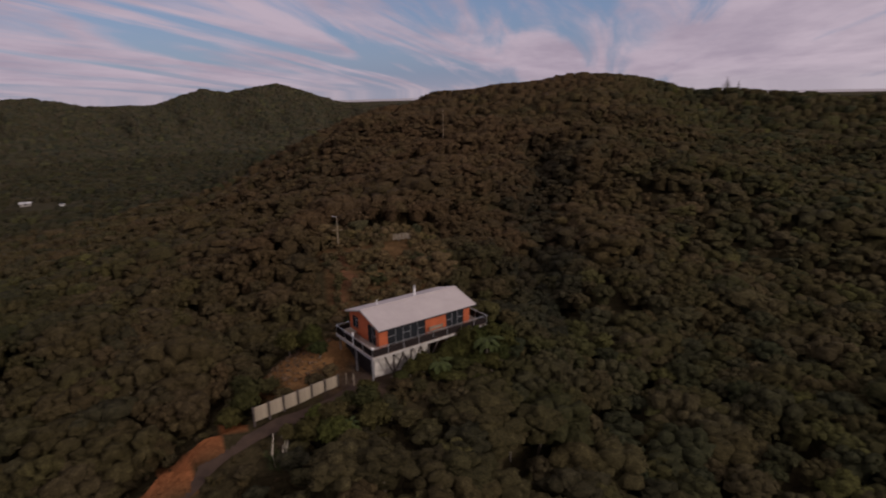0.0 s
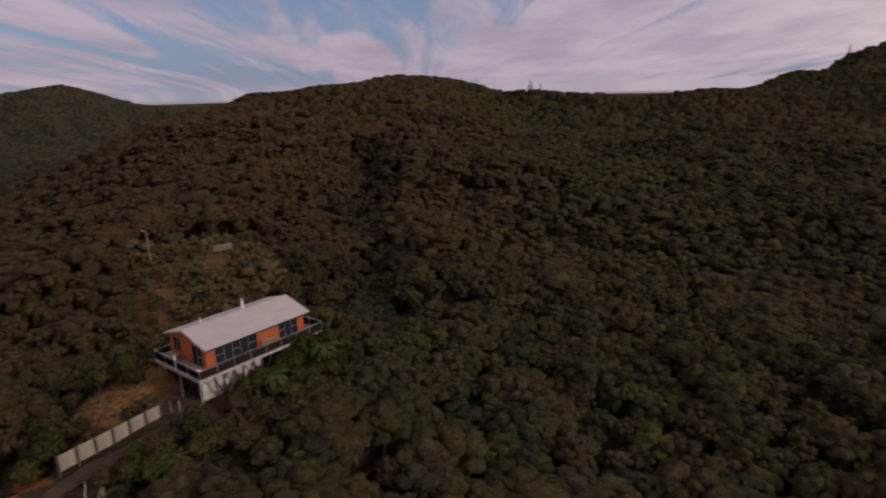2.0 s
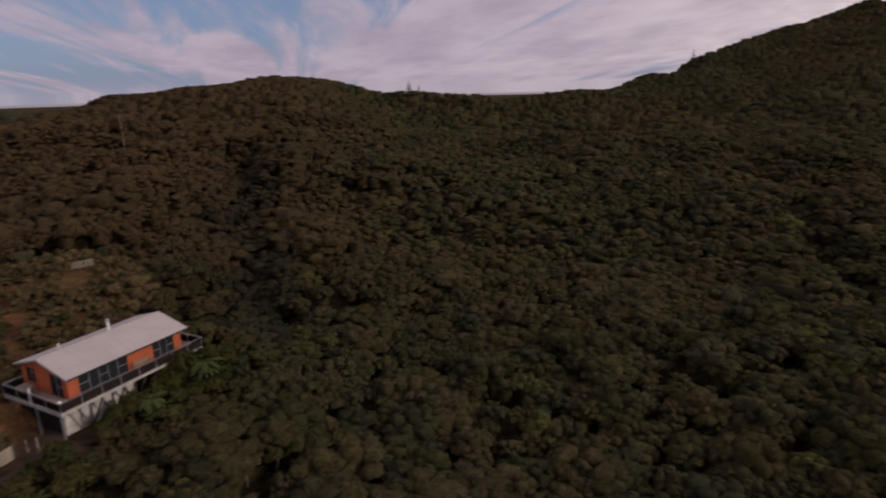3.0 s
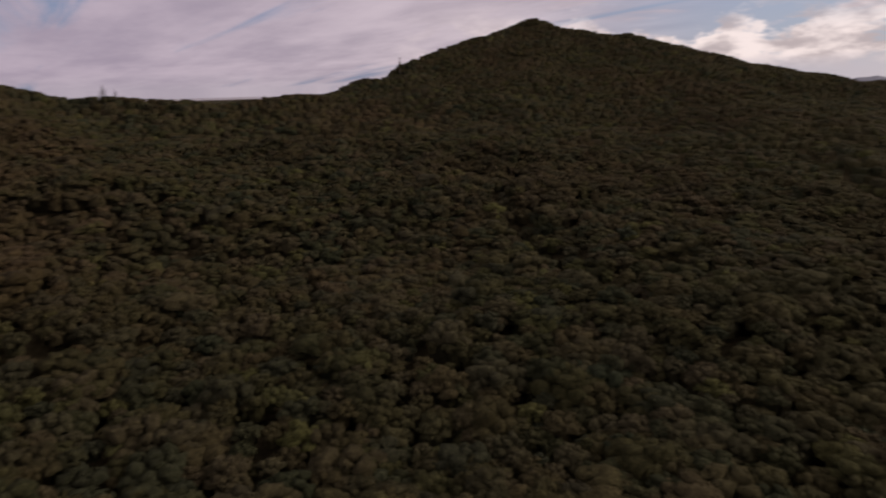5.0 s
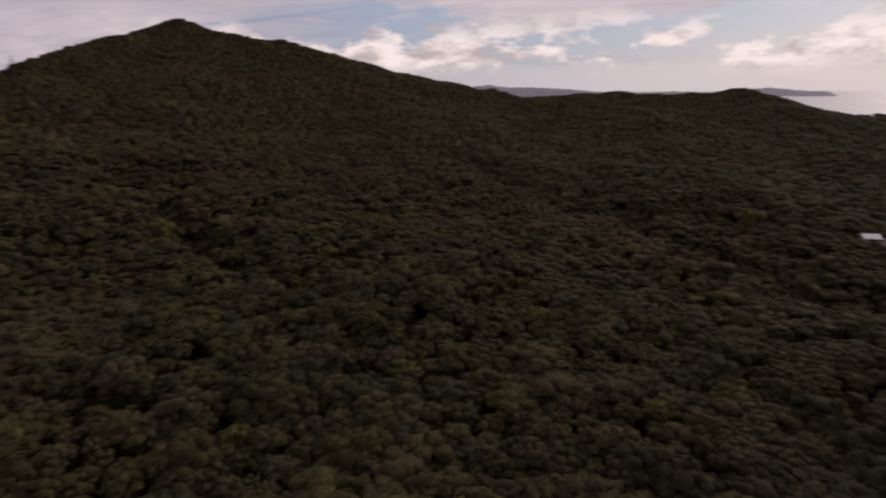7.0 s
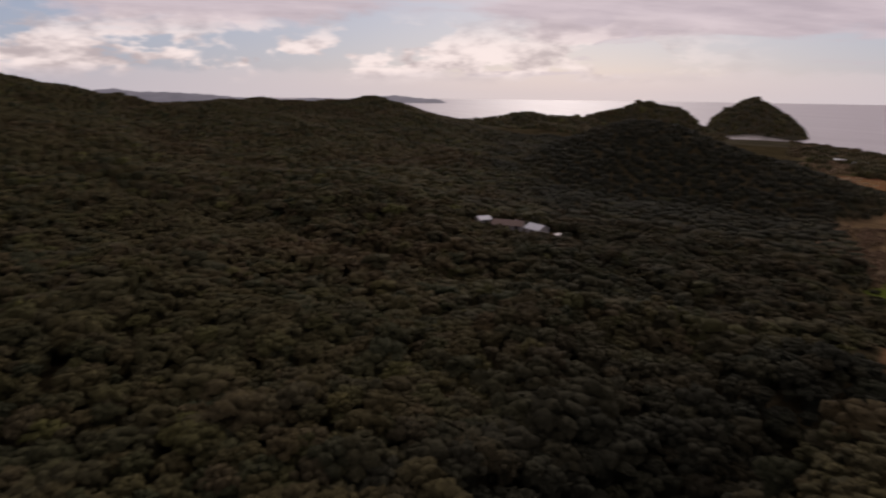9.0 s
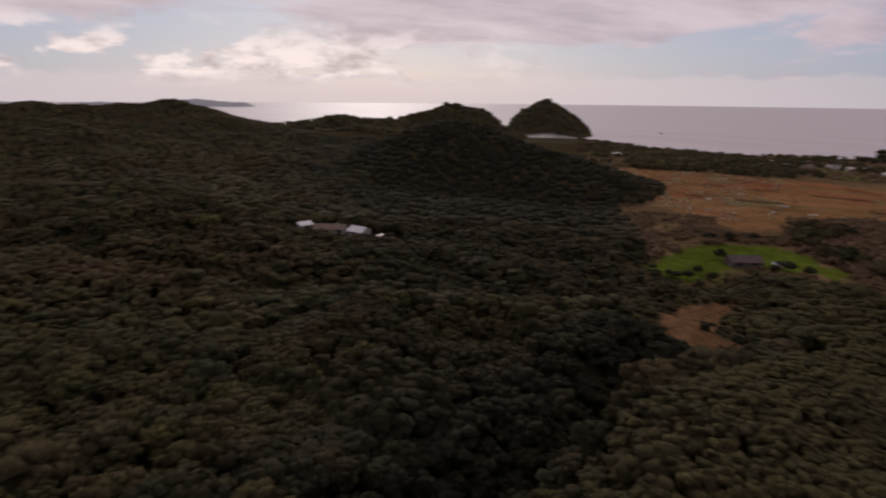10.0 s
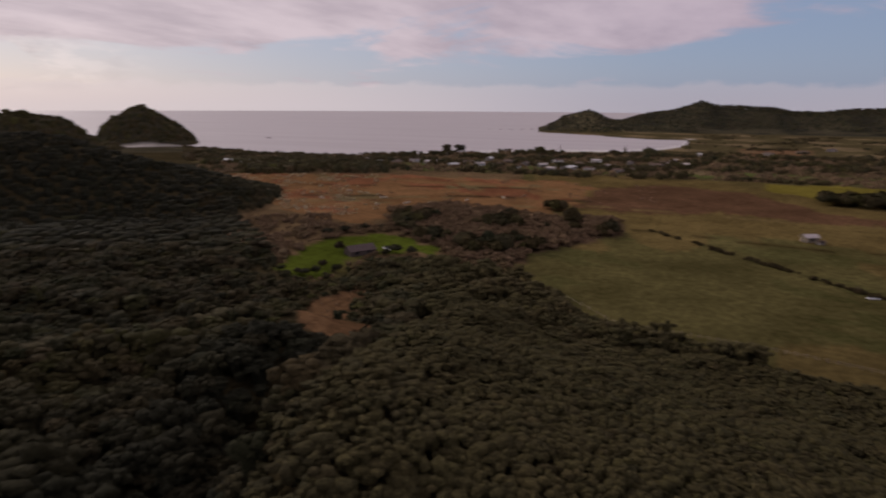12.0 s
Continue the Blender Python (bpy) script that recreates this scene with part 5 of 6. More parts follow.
def hill_screen():
    x, y = -32.4, 94.8
    z0 = float(height(x, y))
    s = empty("timber_screen", pose(x, y, z0 - 0.5, 0, -7, 4), "low pale slatted timber screen on the scrubby hillside", "screen")
    for k in range(6):
        part("slat", boxed(-1.8 + k * 0.62, -1.3 + k * 0.62, -0.03, 0.03, 0.85, 1.75, 0.01), SLEEPER, s)
    part("rail", boxed(-1.9, 2.0, -0.10, 0.05, 1.76, 1.88, 0.01), SLEEPER, s, "pale top rail")
    for u in (-1.75, 0.0, 1.9):
        part("post", boxed(u - 0.06, u + 0.06, 0.04, 0.16, -0.4, 1.75), POST, s)


hill_screen()


# ---- plants round the house ----
def tree_fern(x, y, crown_z, spread, seed):
    g = random.Random(seed)
    z0 = float(height(x, y))
    tall = max(crown_z - z0, 0.8)
    t = empty("tree_fern", pose(x, y, z0, 0, 0, g.uniform(0, 360)), "tree fern with arching bright green fronds beside the deck", "tree fern", "tree ferns by the house")
    part("trunk", rod(bmesh.new(), (0, 0, -0.5), (0, 0, tall), 0.16, 0.11, 9), BARK, t, "dark fibrous trunk")
    for k in range(22):
        a = k * 2.399 + g.uniform(-0.2, 0.2)
        L, lift = spread * g.uniform(0.8, 1.1), g.uniform(0.15, 0.6)
        bm = bmesh.new()
        prev = None
        for i in range(9):
            f = i / 8
            rr, zz = L * f, tall + L * (lift * f * 1.6 - 0.85 * f * f)
            wd = 0.36 * L * math.sin(math.pi * min(1, 0.10 + 0.9 * (1 - f))) * 0.55 + 0.02
            c = Vector((math.cos(a) * rr, math.sin(a) * rr, zz))
            sd = Vector((-math.sin(a), math.cos(a), 0))
            drop = Vector((0, 0, -wd * 0.35))
            row = [bm.verts.new(c - sd * wd + drop), bm.verts.new(c), bm.verts.new(c + sd * wd + drop)]
            if prev:
                # leaflets: each side is a row of separate blades
                for q in (0, 1):
                    e0, e1 = prev[q if q == 0 else 2], row[q if q == 0 else 2]
                    tip = e0.co.lerp(e1.co, 0.72)
                    tv = bm.verts.new(tip)
                    bm.faces.new((prev[1], tv, row[1]))
                    tv2 = bm.verts.new(e0.co.lerp(prev[1].co, 0.25))
                    bm.faces.new((prev[1], tv2, tv))
            prev = row
        bmesh.ops.delete(bm, geom=[v for v in bm.verts if not v.link_faces], context="VERTS")
        part("frond", bm, FERN, t)
    return t


tree_fern(-11.2, 61.6, 37.6, 1.9, 1)
tree_fern(-15.6, 57.0, 36.6, 1.6, 3)
tree_fern(-20.7, 44.4, 36.0, 1.2, 5)


def plume_grass(x, y, n, seed):
    g = random.Random(seed)
    z0 = float(height(x, y))
    p = empty("plume_grass", pose(x, y, z0), "clump of tall grass with pale seed plumes", "grass clump", "plumes by the drive")
    bm = bmesh.new()
    for k in range(60):
        a, l = g.uniform(0, 6.28), g.uniform(0.7, 1.3)
        b = Vector((math.cos(a) * 0.15, math.sin(a) * 0.15, 0))
        m = b + Vector((math.cos(a) * l * 0.3, math.sin(a) * l * 0.3, l * 0.8))
        e = b + Vector((math.cos(a) * l * 0.75, math.sin(a) * l * 0.75, l * 0.65))
        s = Vector((-math.sin(a), math.cos(a), 0)) * 0.025
        v = [bm.verts.new(q) for q in (b - s, b + s, m + s, m - s, e)]
        bm.faces.new(v[:4])
        bm.faces.new((v[3], v[2], v[4]))
    part("blades", bm, FERN, p)
    for k in range(n):
        a, r = g.uniform(0, 6.28), g.uniform(0.1, 0.5)
        e = Vector((math.cos(a) * r, math.sin(a) * r, g.uniform(1.4, 2.1)))
        part("stalk", rod(bmesh.new(), (0, 0, 0), e, 0.02, 0.015, 5), PLUME, p)
        pl = bmesh.new()
        for i in range(3):
            rod(pl, e + Vector((0, 0, 0.2 * i - 0.1)), e + Vector((0.02, 0.02, 0.2 * i + 0.22)), 0.050 - 0.012 * i, 0.016, 6)
        part("plume", pl, PLUME, p, "pale feathery plume")


plume_grass(-26.2, 40.2, 2, 1)
plume_grass(-24.9, 40.6, 3, 2)
plume_grass(-25.5, 39.6, 1, 3)


# ---- conifers on the skyline and by the beach ----
def conifer(name, az, r, tall, wide, seed, label, group, flat=False):
    g = random.Random(seed)
    x, y = bearing(az, r)
    z0 = float(height(x, y))
    t = empty(name, pose(x, y, z0), label, "tree", group)
    part("trunk", rod(bmesh.new(), (0, 0, -0.5), (0, 0, tall * 0.95), wide * 0.06 + 0.1, 0.05, 8), BARK, t)
    V, F = [], []
    tiers = 9
    for k in range(tiers):
        f = k / (tiers - 1)
        n = 7
        for j in range(n):
            a = j * 6.283 / n + g.uniform(-0.4, 0.4)
            if flat:
                rr, zz, sz = wide * 0.5 * g.uniform(0.15, 1.0), tall * g.uniform(0.45, 0.92), wide * g.uniform(0.15, 0.24)
            else:
                rr, zz, sz = wide * 0.5 * (1 - f * 0.88) * g.uniform(0.5, 1), tall * (0.22 + 0.76 * f), wide * (0.20 - 0.13 * f)
            v, fc = crown(7, 3, 5, seed * 91 + k * 7 + j, 0.55)
            V.append(v * sz + np.array([math.cos(a) * rr, math.sin(a) * rr, zz]))
            F.append(fc + sum(len(q) for q in V[:-1]))
    V, F = np.concatenate(V), np.concatenate(F)
    c = new("crown", mesh_from("crown", V, F, FOLIAGE, {"tint": np.full(len(V), 0.05), "dry": np.full(len(V), 0.1)}))
    c.parent = t


conifer("conifer", 10.4, 340, 9.0, 5.0, 1, "dark conifer standing above the ridge line", "conifers on the skyline")
conifer("conifer", 11.3, 341, 7.2, 3.0, 2, "small dark conifer on the ridge line", "conifers on the skyline")
conifer("conifer", 35.3, 440, 12.5, 5.5, 3, "dark conifer on the shoulder of the peak", "conifers on the skyline")
conifer("umbrella_tree", 155.6, 735, 15, 11, 4, "dark flat-topped tree standing above the dunes", "tall trees by the beach", True)
conifer("umbrella_tree", 156.8, 738, 15, 12, 5, "dark flat-topped tree standing above the dunes", "tall trees by the beach", True)
conifer("umbrella_tree", 164.3, 770, 11, 13, 6, "broad dark tree on the dunes", "tall trees by the beach", True)
conifer("beach_conifer", 166.2, 760, 15, 6, 7, "narrow dark conifer by the village", "conifers in the village")
conifer("beach_conifer", 177.3, 900, 20, 9, 8, "narrow dark conifer by the village", "conifers in the village")
conifer("beach_conifer", 172.0, 800, 13, 7, 9, "narrow dark conifer by the village", "conifers in the village")


# ---- houses, barn and sheds down on the flat ----
def cottage(name, az, r, w, d, wall_h, rise, yaw, roof, walls, label, category, group="", zbase=None):
    x, y = bearing(az, r)
    z0 = float(height(x, y)) if zbase is None else zbase
    c = empty(name, pose(x, y, z0, 0, 0, yaw), label, category, group)
    part("wall", boxed(-w / 2, w / 2, -d / 2, d / 2, -0.8, wall_h), walls, c)
    for s in (-1, 1):
        bm = bmesh.new()
        slab(bm, [(-w / 2 - 0.5, s * (d / 2 + 0.5), wall_h - 0.05), (w / 2 + 0.5, s * (d / 2 + 0.5), wall_h - 0.05), (w / 2 + 0.5, 0, wall_h + rise), (-w / 2 - 0.5, 0, wall_h + rise)], 0.12)
        part("roof_slope", bm, roof, c)
    for s in (-1, 1):
        bm = bmesh.new()
        tri = [(s * w / 2, -d / 2, wall_h), (s * w / 2, d / 2, wall_h), (s * w / 2, 0, wall_h + rise - 0.1)]
        va, vb = [bm.verts.new(p) for p in tri], [bm.verts.new((p[0] - s * 0.15, p[1], p[2])) for p in tri]
        bm.faces.new(va)
        bm.faces.new(vb[::-1])
        for i in range(3):
            bm.faces.new((va[i], vb[i], vb[(i + 1) % 3], va[(i + 1) % 3]))
        bmesh.ops.recalc_face_normals(bm, faces=bm.faces)
        part("gable", bm, walls, c)
    n = max(1, int(w / 4))
    for s in (-1, 1):
        for k in range(n):
            u = (k + 0.5) * w / n - w / 2
            f = part("window", boxed(u - 0.8, u + 0.8, s * d / 2 - 0.04, s * d / 2 + 0.05, 0.8, 2.0), DARK_FRAME, c)
            part("pane", boxed(u - 0.72, u + 0.72, s * d / 2 - 0.06, s * d / 2 + 0.065, 0.88, 1.92), GLASS, f)
    part("door", boxed(w / 2 - 0.02, w / 2 + 0.05, -0.45, 0.45, 0.0, 2.0), DARK_FRAME, c)
    return c


cottage("homestead", 106.0, 242, 4.8, 4.4, 2.1, 1.2, 100, TINROOF, WALLP, "homestead wing with bright tin roof among the bush", "house", "homestead buildings")
cottage("homestead", 108.5, 238, 12, 8, 2.1, 1.4, 58, RUST, WALLP, "homestead with long brown rusted roof among the bush", "house", "homestead buildings")
cottage("homestead", 111.2, 233, 7.0, 6.0, 2.3, 1.7, 28, TINROOF, WALLP, "homestead wing with bright tin roof among the bush", "house", "homestead buildings")
cottage("garden_shed", 113.3, 226, 3.0, 2.4, 2.1, 0.5, -30, ROOF, WALLP, "small tin-roofed shed beside the homestead", "shed", "homestead buildings")
cottage("garden_shed", 109.5, 250, 4.0, 2.6, 2.1, 0.5, -20, ROOF, WALLP, "small tin-roofed shed behind the homestead", "shed", "homestead buildings")
cottage("farm_cottage", -49.7, 404, 5.0, 2.6, 1.7, 0.7, 40, TINROOF, WALLP, "small pale cottage alone in the valley bush", "house")
cottage("garden_shed", -47.3, 380, 1.8, 1.4, 1.0, 0.3, 60, TINROOF, WHITE, "tiny white shed in the valley bush", "shed")
cottage("barn", 146.9, 242, 11, 7, 2.2, 1.8, 58, plain_mat("dark_weathered_roof", (0.078, 0.055, 0.052), 0.9, vary=0.3), plain_mat("dark_barn_boards", (0.10, 0.075, 0.065)), "dark brown barn on the green lawn", "barn")
cottage("white_hut", 149.6, 246, 2.4, 1.8, 1.4, 0.4, 20, TINROOF, WHITE, "tiny white hut on the lawn", "hut")
cottage("field_shed", -172.7, 319, 6.0, 4.2, 2.4, 1.3, 30, ROOF, SLEEPER, "small pale shed with lean-to in the paddock", "shed", "paddock sheds")
cottage("field_shed", -171.9, 315, 3.0, 2.2, 1.5, 0.4, 30, RUST, WALLP, "low rusty lean-to beside the paddock shed", "shed", "paddock sheds")
g_ = random.Random(12)
for az_, r_, w_ in ((150.8, 640, 10), (152.6, 660, 11), (154.0, 640, 13), (154.9, 655, 10), (157.6, 640, 10), (160.4, 620, 11), (161.5, 660, 12),
                    (163.0, 640, 10), (167.0, 605, 15), (168.2, 650, 12), (169.5, 690, 10), (170.6, 630, 11), (172.5, 680, 10), (174.7, 660, 14), (177.2, 675, 11), (176.2, 720, 10),
                    (178.4, 820, 10), (-176.4, 880, 12), (-174.0, 930, 12), (-172.0, 1000, 14), (166.0, 680, 10), (173.6, 640, 9), (143.5, 640, 8), (145.6, 655, 9), (148.0, 668, 9), (149.3, 640, 8), (156.2, 610, 9), (158.7, 625, 9), (159.6, 690, 10), (162.2, 600, 8), (164.6, 625, 10), (165.4, 590, 8), (168.9, 600, 9), (171.5, 590, 9), (173.0, 610, 8), (175.6, 690, 11), (137.0, 640, 9), (135.6, 660, 8)):
    cottage("beach_house", az_, r_, w_, w_ * 0.62, 3.0, 1.2, g_.uniform(0, 180), g_.choice((TINROOF, RUST, RUST, ROOF)), g_.choice((WALLP, WHITE, WALLP)),
            "small beach house among trees behind the dunes", "house", "beach village")


def garden_shrub(az, r, tall, wide, seed, dry):
    x, y = bearing(az, r)
    t = empty("garden_shrub", pose(x, y, float(height(x, y)), 0, 0, seed * 33), "rounded dark shrub standing on the green lawn", "shrub", "shrubs on the lawn")
    part("stem", limbs(seed, tall * 0.7), BARK, t)
    vv, ff = template(9, 4, 9, 400 + seed, leaf=90, leaf_size=0.34)
    vv = vv * np.array([wide, wide, tall * 0.5]) + np.array([0, 0, tall * 0.5])
    c = new("crown", mesh_from("crown", vv, ff, FOLIAGE, {"tint": np.full(len(vv), 0.1), "dry": np.full(len(vv), dry), "dark_shaded": np.full(len(vv), 0.6)}))
    c.parent = t


for k_, (a_, r_, h_, w_) in enumerate(((140.9, 216, 2.6, 1.9), (141.6, 213, 3.2, 2.2), (142.6, 214, 3.6, 2.2), (143.3, 222, 3.6, 1.8), (144.6, 216, 3.4, 2.2), (150.4, 241, 4.6, 3.0), (149.4, 238, 3.0, 2.2), (152.0, 240, 3.6, 2.4), (145.0, 247, 5.0, 2.4), (139.4, 222, 2.4, 1.8), (144.0, 281, 3.6, 3.0), (145.6, 286, 3.8, 3.0), (147.4, 290, 3.6, 3.0), (149.2, 289, 3.4, 2.6))):
    garden_shrub(a_, r_, h_, w_, k_, 0.8 if k_ in (3, 8) else 0.1)


def fallen_log(az, r, L, yaw, seed):
    g = random.Random(seed)
    x, y = bearing(az, r)
    t = empty("fallen_log", pose(x, y, float(height(x, y)) + 0.35, 0, 0, yaw), "bleached fallen log lying in the marsh", "log", "logs in the marsh")
    bm = rod(bmesh.new(), (-L / 2, 0, 0), (L / 2, 0.2, 0.1), 0.55, 0.35, 9)
    part("trunk", bm, PLUME, t)
    for k in range(3):
        u = g.uniform(-0.3, 0.4) * L
        part("branch", rod(bmesh.new(), (u, 0, 0.1), (u + g.uniform(0.5, 1.2), g.uniform(-1, 1), g.uniform(0.8, 1.6)), 0.16, 0.06, 6), PLUME, t)


for k_, (a_, r_, l_) in enumerate(((149.4, 395, 5), (151.6, 372, 6), (148.7, 368, 5), (154.0, 372, 5), (146.2, 430, 4), (157.5, 388, 5), (161.0, 402, 4), (143.6, 398, 4))):
    fallen_log(a_, r_, l_, 30 + 47 * k_, k_)


def water_trough():
    x, y = bearing(192.4, 232)
    t = empty("water_trough", pose(x, y, float(height(x, y)), 0, 0, 24), "long white trough at the paddock edge", "trough")
    part("basin", boxed(-2.6, 2.6, -0.5, 0.5, 0.0, 0.55, 0.05), WHITE, t)
    part("water", boxed(-2.5, 2.5, -0.42, 0.42, 0.50, 0.56), GLASS, t)


water_trough()


def paddock_fence():
    """Posts and two rails along the near edge of the paddock."""
    p, q = bearing(164, 196), bearing(200, 166)
    n = 46
    for seg in range(4):
        i0, i1 = seg * n // 4, (seg + 1) * n // 4
        pts = []
        for i in range(i0, i1 + 1):
            f = i / n
            a = 164 + 36 * f
            x, y = bearing(a, float(forest_edge(a)) + 9)
            pts.append(Vector((x, y, float(height(x, y)))))
        c = pts[0]
        fe = empty("fence", Matrix.Translation(c), "post and wire fence along the edge of the paddock", "fence", "paddock fences")
        for v in pts[:-1]:
            part("post", rod(bmesh.new(), v - c - Vector((0, 0, 0.3)), v - c + Vector((0, 0, 1.15)), 0.09, n=7), POST, fe)
        for h in (0.5, 0.95):
            bm = bmesh.new()
            for v0, v1 in zip(pts[:-1], pts[1:]):
                rod(bm, v0 - c + Vector((0, 0, h)), v1 - c + Vector((0, 0, h)), 0.025, n=4)
            part("wire", bm, POLE, fe)


paddock_fence()


def low_rock(az, r, L, W, H, yaw, seed):
    g = np.random.RandomState(seed)
    x, y = bearing(az, r)
    v, f = crown(14, 6, 9, seed, 1.0)
    me = mesh_from("sea_rock", v * np.array([L / 2, W / 2, H]), f, ROCK, smooth_faces=False)
    ob = new("sea_rock", me)
    ob.matrix_world = pose(x, y, -0.3, 0, 0, yaw)
    tagged(ob, "low dark rock awash in the sea", "rock", "rocks in the sea")


low_rock(139.2, 1165, 20, 7, 2.6, -40, 3)
for k_, (a_, l_) in enumerate(((159.6, 22), (160.6, 30), (161.6, 26), (162.6, 30), (163.6, 40), (164.6, 34))):
    low_rock(a_, 1540 + 14 * k_, l_, 6, 0.9 + 0.25 * k_, -70, 10 + k_)


# ---- growth on the flat and far bush ----


def house_plot(x, y):
    u, v = house_local(x, y)
    slip = line_distance(x, y, [(-39.6, 85.5), (-36.6, 80.5), (-35.0, 75.5)])[0] < 0.7
    return (u > -4.2) & (u < 15.0) & (v > -2.6) & (v < 8.6) | slip | (line_distance(x, y, [(-32.4, 94.6), (-31.2, 89.5)])[0] < 2.0)


def ring_mass(name, label, az0, az1, r0, r1, step, radius, tall, seed, tpl, dry, test=None, density=1.0, mat=None, vary=1.0):
    g = np.random.RandomState(seed)

    def keep(x, y):
        ok = (height(x, y) > 0.8) & (g.uniform(0, 1, len(x)) < density) & ~in_lawn(x, y)
        return ok & test(x, y) if test else ok
    x, y = scatter(r0, r1, step, keep, seed, az0, az1)
    if len(x):
        bush(name, label, x, y, tpl, radius, tall, seed, dry=dry, mat=mat, vary=vary)


def patchy(size, seed, level):
    return lambda x, y: waves(x, y, size, seed) > level


FINE_T = [template(5, 2, 5, 80 + s, leaf=16, leaf_size=0.7) for s in range(6)]
TWIG_T = [template(5, 2, 6, 90 + s, leaf=40, leaf_size=0.30, reach=1.35) for s in range(6)]


def rough_patch(size, seed, level):
    return lambda x, y: waves(x, y, size, seed) + 0.7 * waves(x, y, size * 0.3, seed + 1) + 0.4 * waves(x, y, size * 0.11, seed + 2) > level


PALE_GRASS = foliage_mat("pale_grass", (2.4, 2.3, 2.2), (0.42, 0.34, 0.21))
YARD_LEAF = foliage_mat("yard_leaves", (1.35, 1.28, 1.35), (0.112, 0.072, 0.038))
SMALL_T = [template(6, 3, 7, 60 + s, leaf=30, leaf_size=0.55) for s in range(6)]
ring_mass("scrub", "grey-brown leafless scrub between lawn and marsh", 149, 174, 224, 380, 2.3, 1.35, 3.0, 51, TWIG_T, 0.75, lambda x, y: inside(x, y, SCRUB_OUTLINE, 5, 84) & rough_patch(34, 31, -0.9)(x, y), mat=SCRUB_LEAF)
ring_mass("scrub", "brown scrub fringing the bush edge", 136, 162, 200, 300, 2.8, 1.3, 2.2, 52, TWIG_T, 0.6, lambda x, y: (rough_patch(45, 32, -0.1)(x, y)) & (np.hypot(x, y) > forest_edge((np.degrees(np.arctan2(x, y)) + 360) % 360) - 8) & (np.hypot(x, y) < 300), mat=SCRUB_LEAF)
ring_mass("dark_trees", "dark clumps of trees between scrub and paddock", 149, 172, 226, 340, 3.4, 2.4, 5.4, 53, SMALL_T, 0.1, lambda x, y: inside(x, y, SCRUB_OUTLINE, 3, 84) & (rough_patch(36, 33, 0.75)(x, y) | inside(x, y, [(157.2, 236), (157.0, 258), (161, 262), (161.5, 242)], 2) | inside(x, y, [(150.2, 296), (150.6, 318), (153.6, 316), (153.2, 296)], 2)))
ring_mass("dark_trees", "row of dark trees behind the dunes", 136.5, 150, 548, 690, 4.6, 2.7, 5.8, 54, FAR_T, 0.15, rough_patch(38, 34, -0.15), vary=1.2)
ring_mass("village_trees", "mixed dark trees round the beach houses", 133, 202, 540, 850, 5.2, 2.6, 5.2, 55, FAR_T, 0.15, lambda x, y: rough_patch(60, 35, 0.3)(x, y) & (np.hypot(x, y) > np.interp(np.degrees(np.arctan2(x, y)) % 360, [150, 159, 167, 172, 177, 181, 202], [575, 555, 545, 505, 560, 640, 700])))
ring_mass("village_scrub", "brownish garden growth and dune scrub round the beach houses", 133, 202, 560, 850, 6.0, 2.4, 2.2, 65, FAR_T, 0.6, rough_patch(50, 45, -0.2), mat=SCRUB_LEAF)
ring_mass("marsh_tussock", "rusty brown tussock on the marsh", 138, 176, 385, 560, 3.6, 0.7, 0.5, 56, FAR_T, 0.95, patchy(40, 36, 0.3), 0.4, SCRUB_LEAF)
ring_mass("pampas", "pale grass tussocks along the marsh edge", 133, 149, 330, 545, 2.6, 0.68, 1.2, 57, FINE_T, 0.9, lambda x, y: inside(x, y, MARSH_OUTLINE) & (rough_patch(34, 37, 0.35)(x, y) | inside(x, y, [(140.2, 354), (138.0, 430), (134.8, 520), (137, 545), (139.2, 440), (142.8, 372), (146, 362), (146.5, 348)], 6) & rough_patch(16, 40, -0.3)(x, y)), 0.8, PALE_GRASS)
ring_mass("tussock", "tawny tussock in the clearing below the lawn", 137, 151, 145, 208, 1.7, 0.5, 0.5, 68, FINE_T, 0.9, lambda x, y: line_distance(x, y, TAN_LINE)[0] + waves(x, y, 16, 15) * 3.5 < 9, 0.35, SCRUB_LEAF)
ring_mass("hedge_clump", "dark round clump of shrubs in the marsh", 165.1, 166.9, 356, 372, 2.8, 2.4, 5.2, 58, SMALL_T, 0.05)
ring_mass("hedge_clump", "dark mass of trees in the far paddock", 187.6, 195, 444, 474, 3.8, 3.0, 6.6, 59, SMALL_T, 0.1)
ring_mass("hedge_clump", "low dark hedge along the far paddocks", 180.6, 188.2, 560, 590, 4.2, 2.2, 3.0, 60, FAR_T, 0.2, rough_patch(40, 38, -0.4))
ring_mass("far_bush", "bush and pasture trees on the far flats", 178, 207, 640, 1400, 9, 3.2, 4.0, 61, FAR_T, 0.25, rough_patch(160, 39, 0.55))
ring_mass("coast_bush", "dark wind-shaped bush on the coastal hills", 102, 134, 690, 1130, 6.6, 3.8, 4.5, 62, TINY_T, 0.1, lambda x, y: height(x, y) > 5)
ring_mass("dune_scrub", "low scrub on the dunes above the beach", 132, 178, 690, 900, 6.0, 3.0, 2.8, 63, FAR_T, 0.4, lambda x, y: height(x, y) > 1.6)


ring_mass("valley_bush", "hazy bush on the slopes of the inner valley", -61, -12, 280, 640, 5.6, 3.6, 3.6, 64, FAR_T, 0.25, lambda x, y: (np.hypot(x, y) > by_bearing(CREST, 1, np.degrees(np.arctan2(x, y))) + 20) & (line_distance(x, y, [bearing(-49.7, 402), bearing(-47.5, 372)])[0] > 11), mat=HAZED_VALLEY_LEAF, vary=0.6)


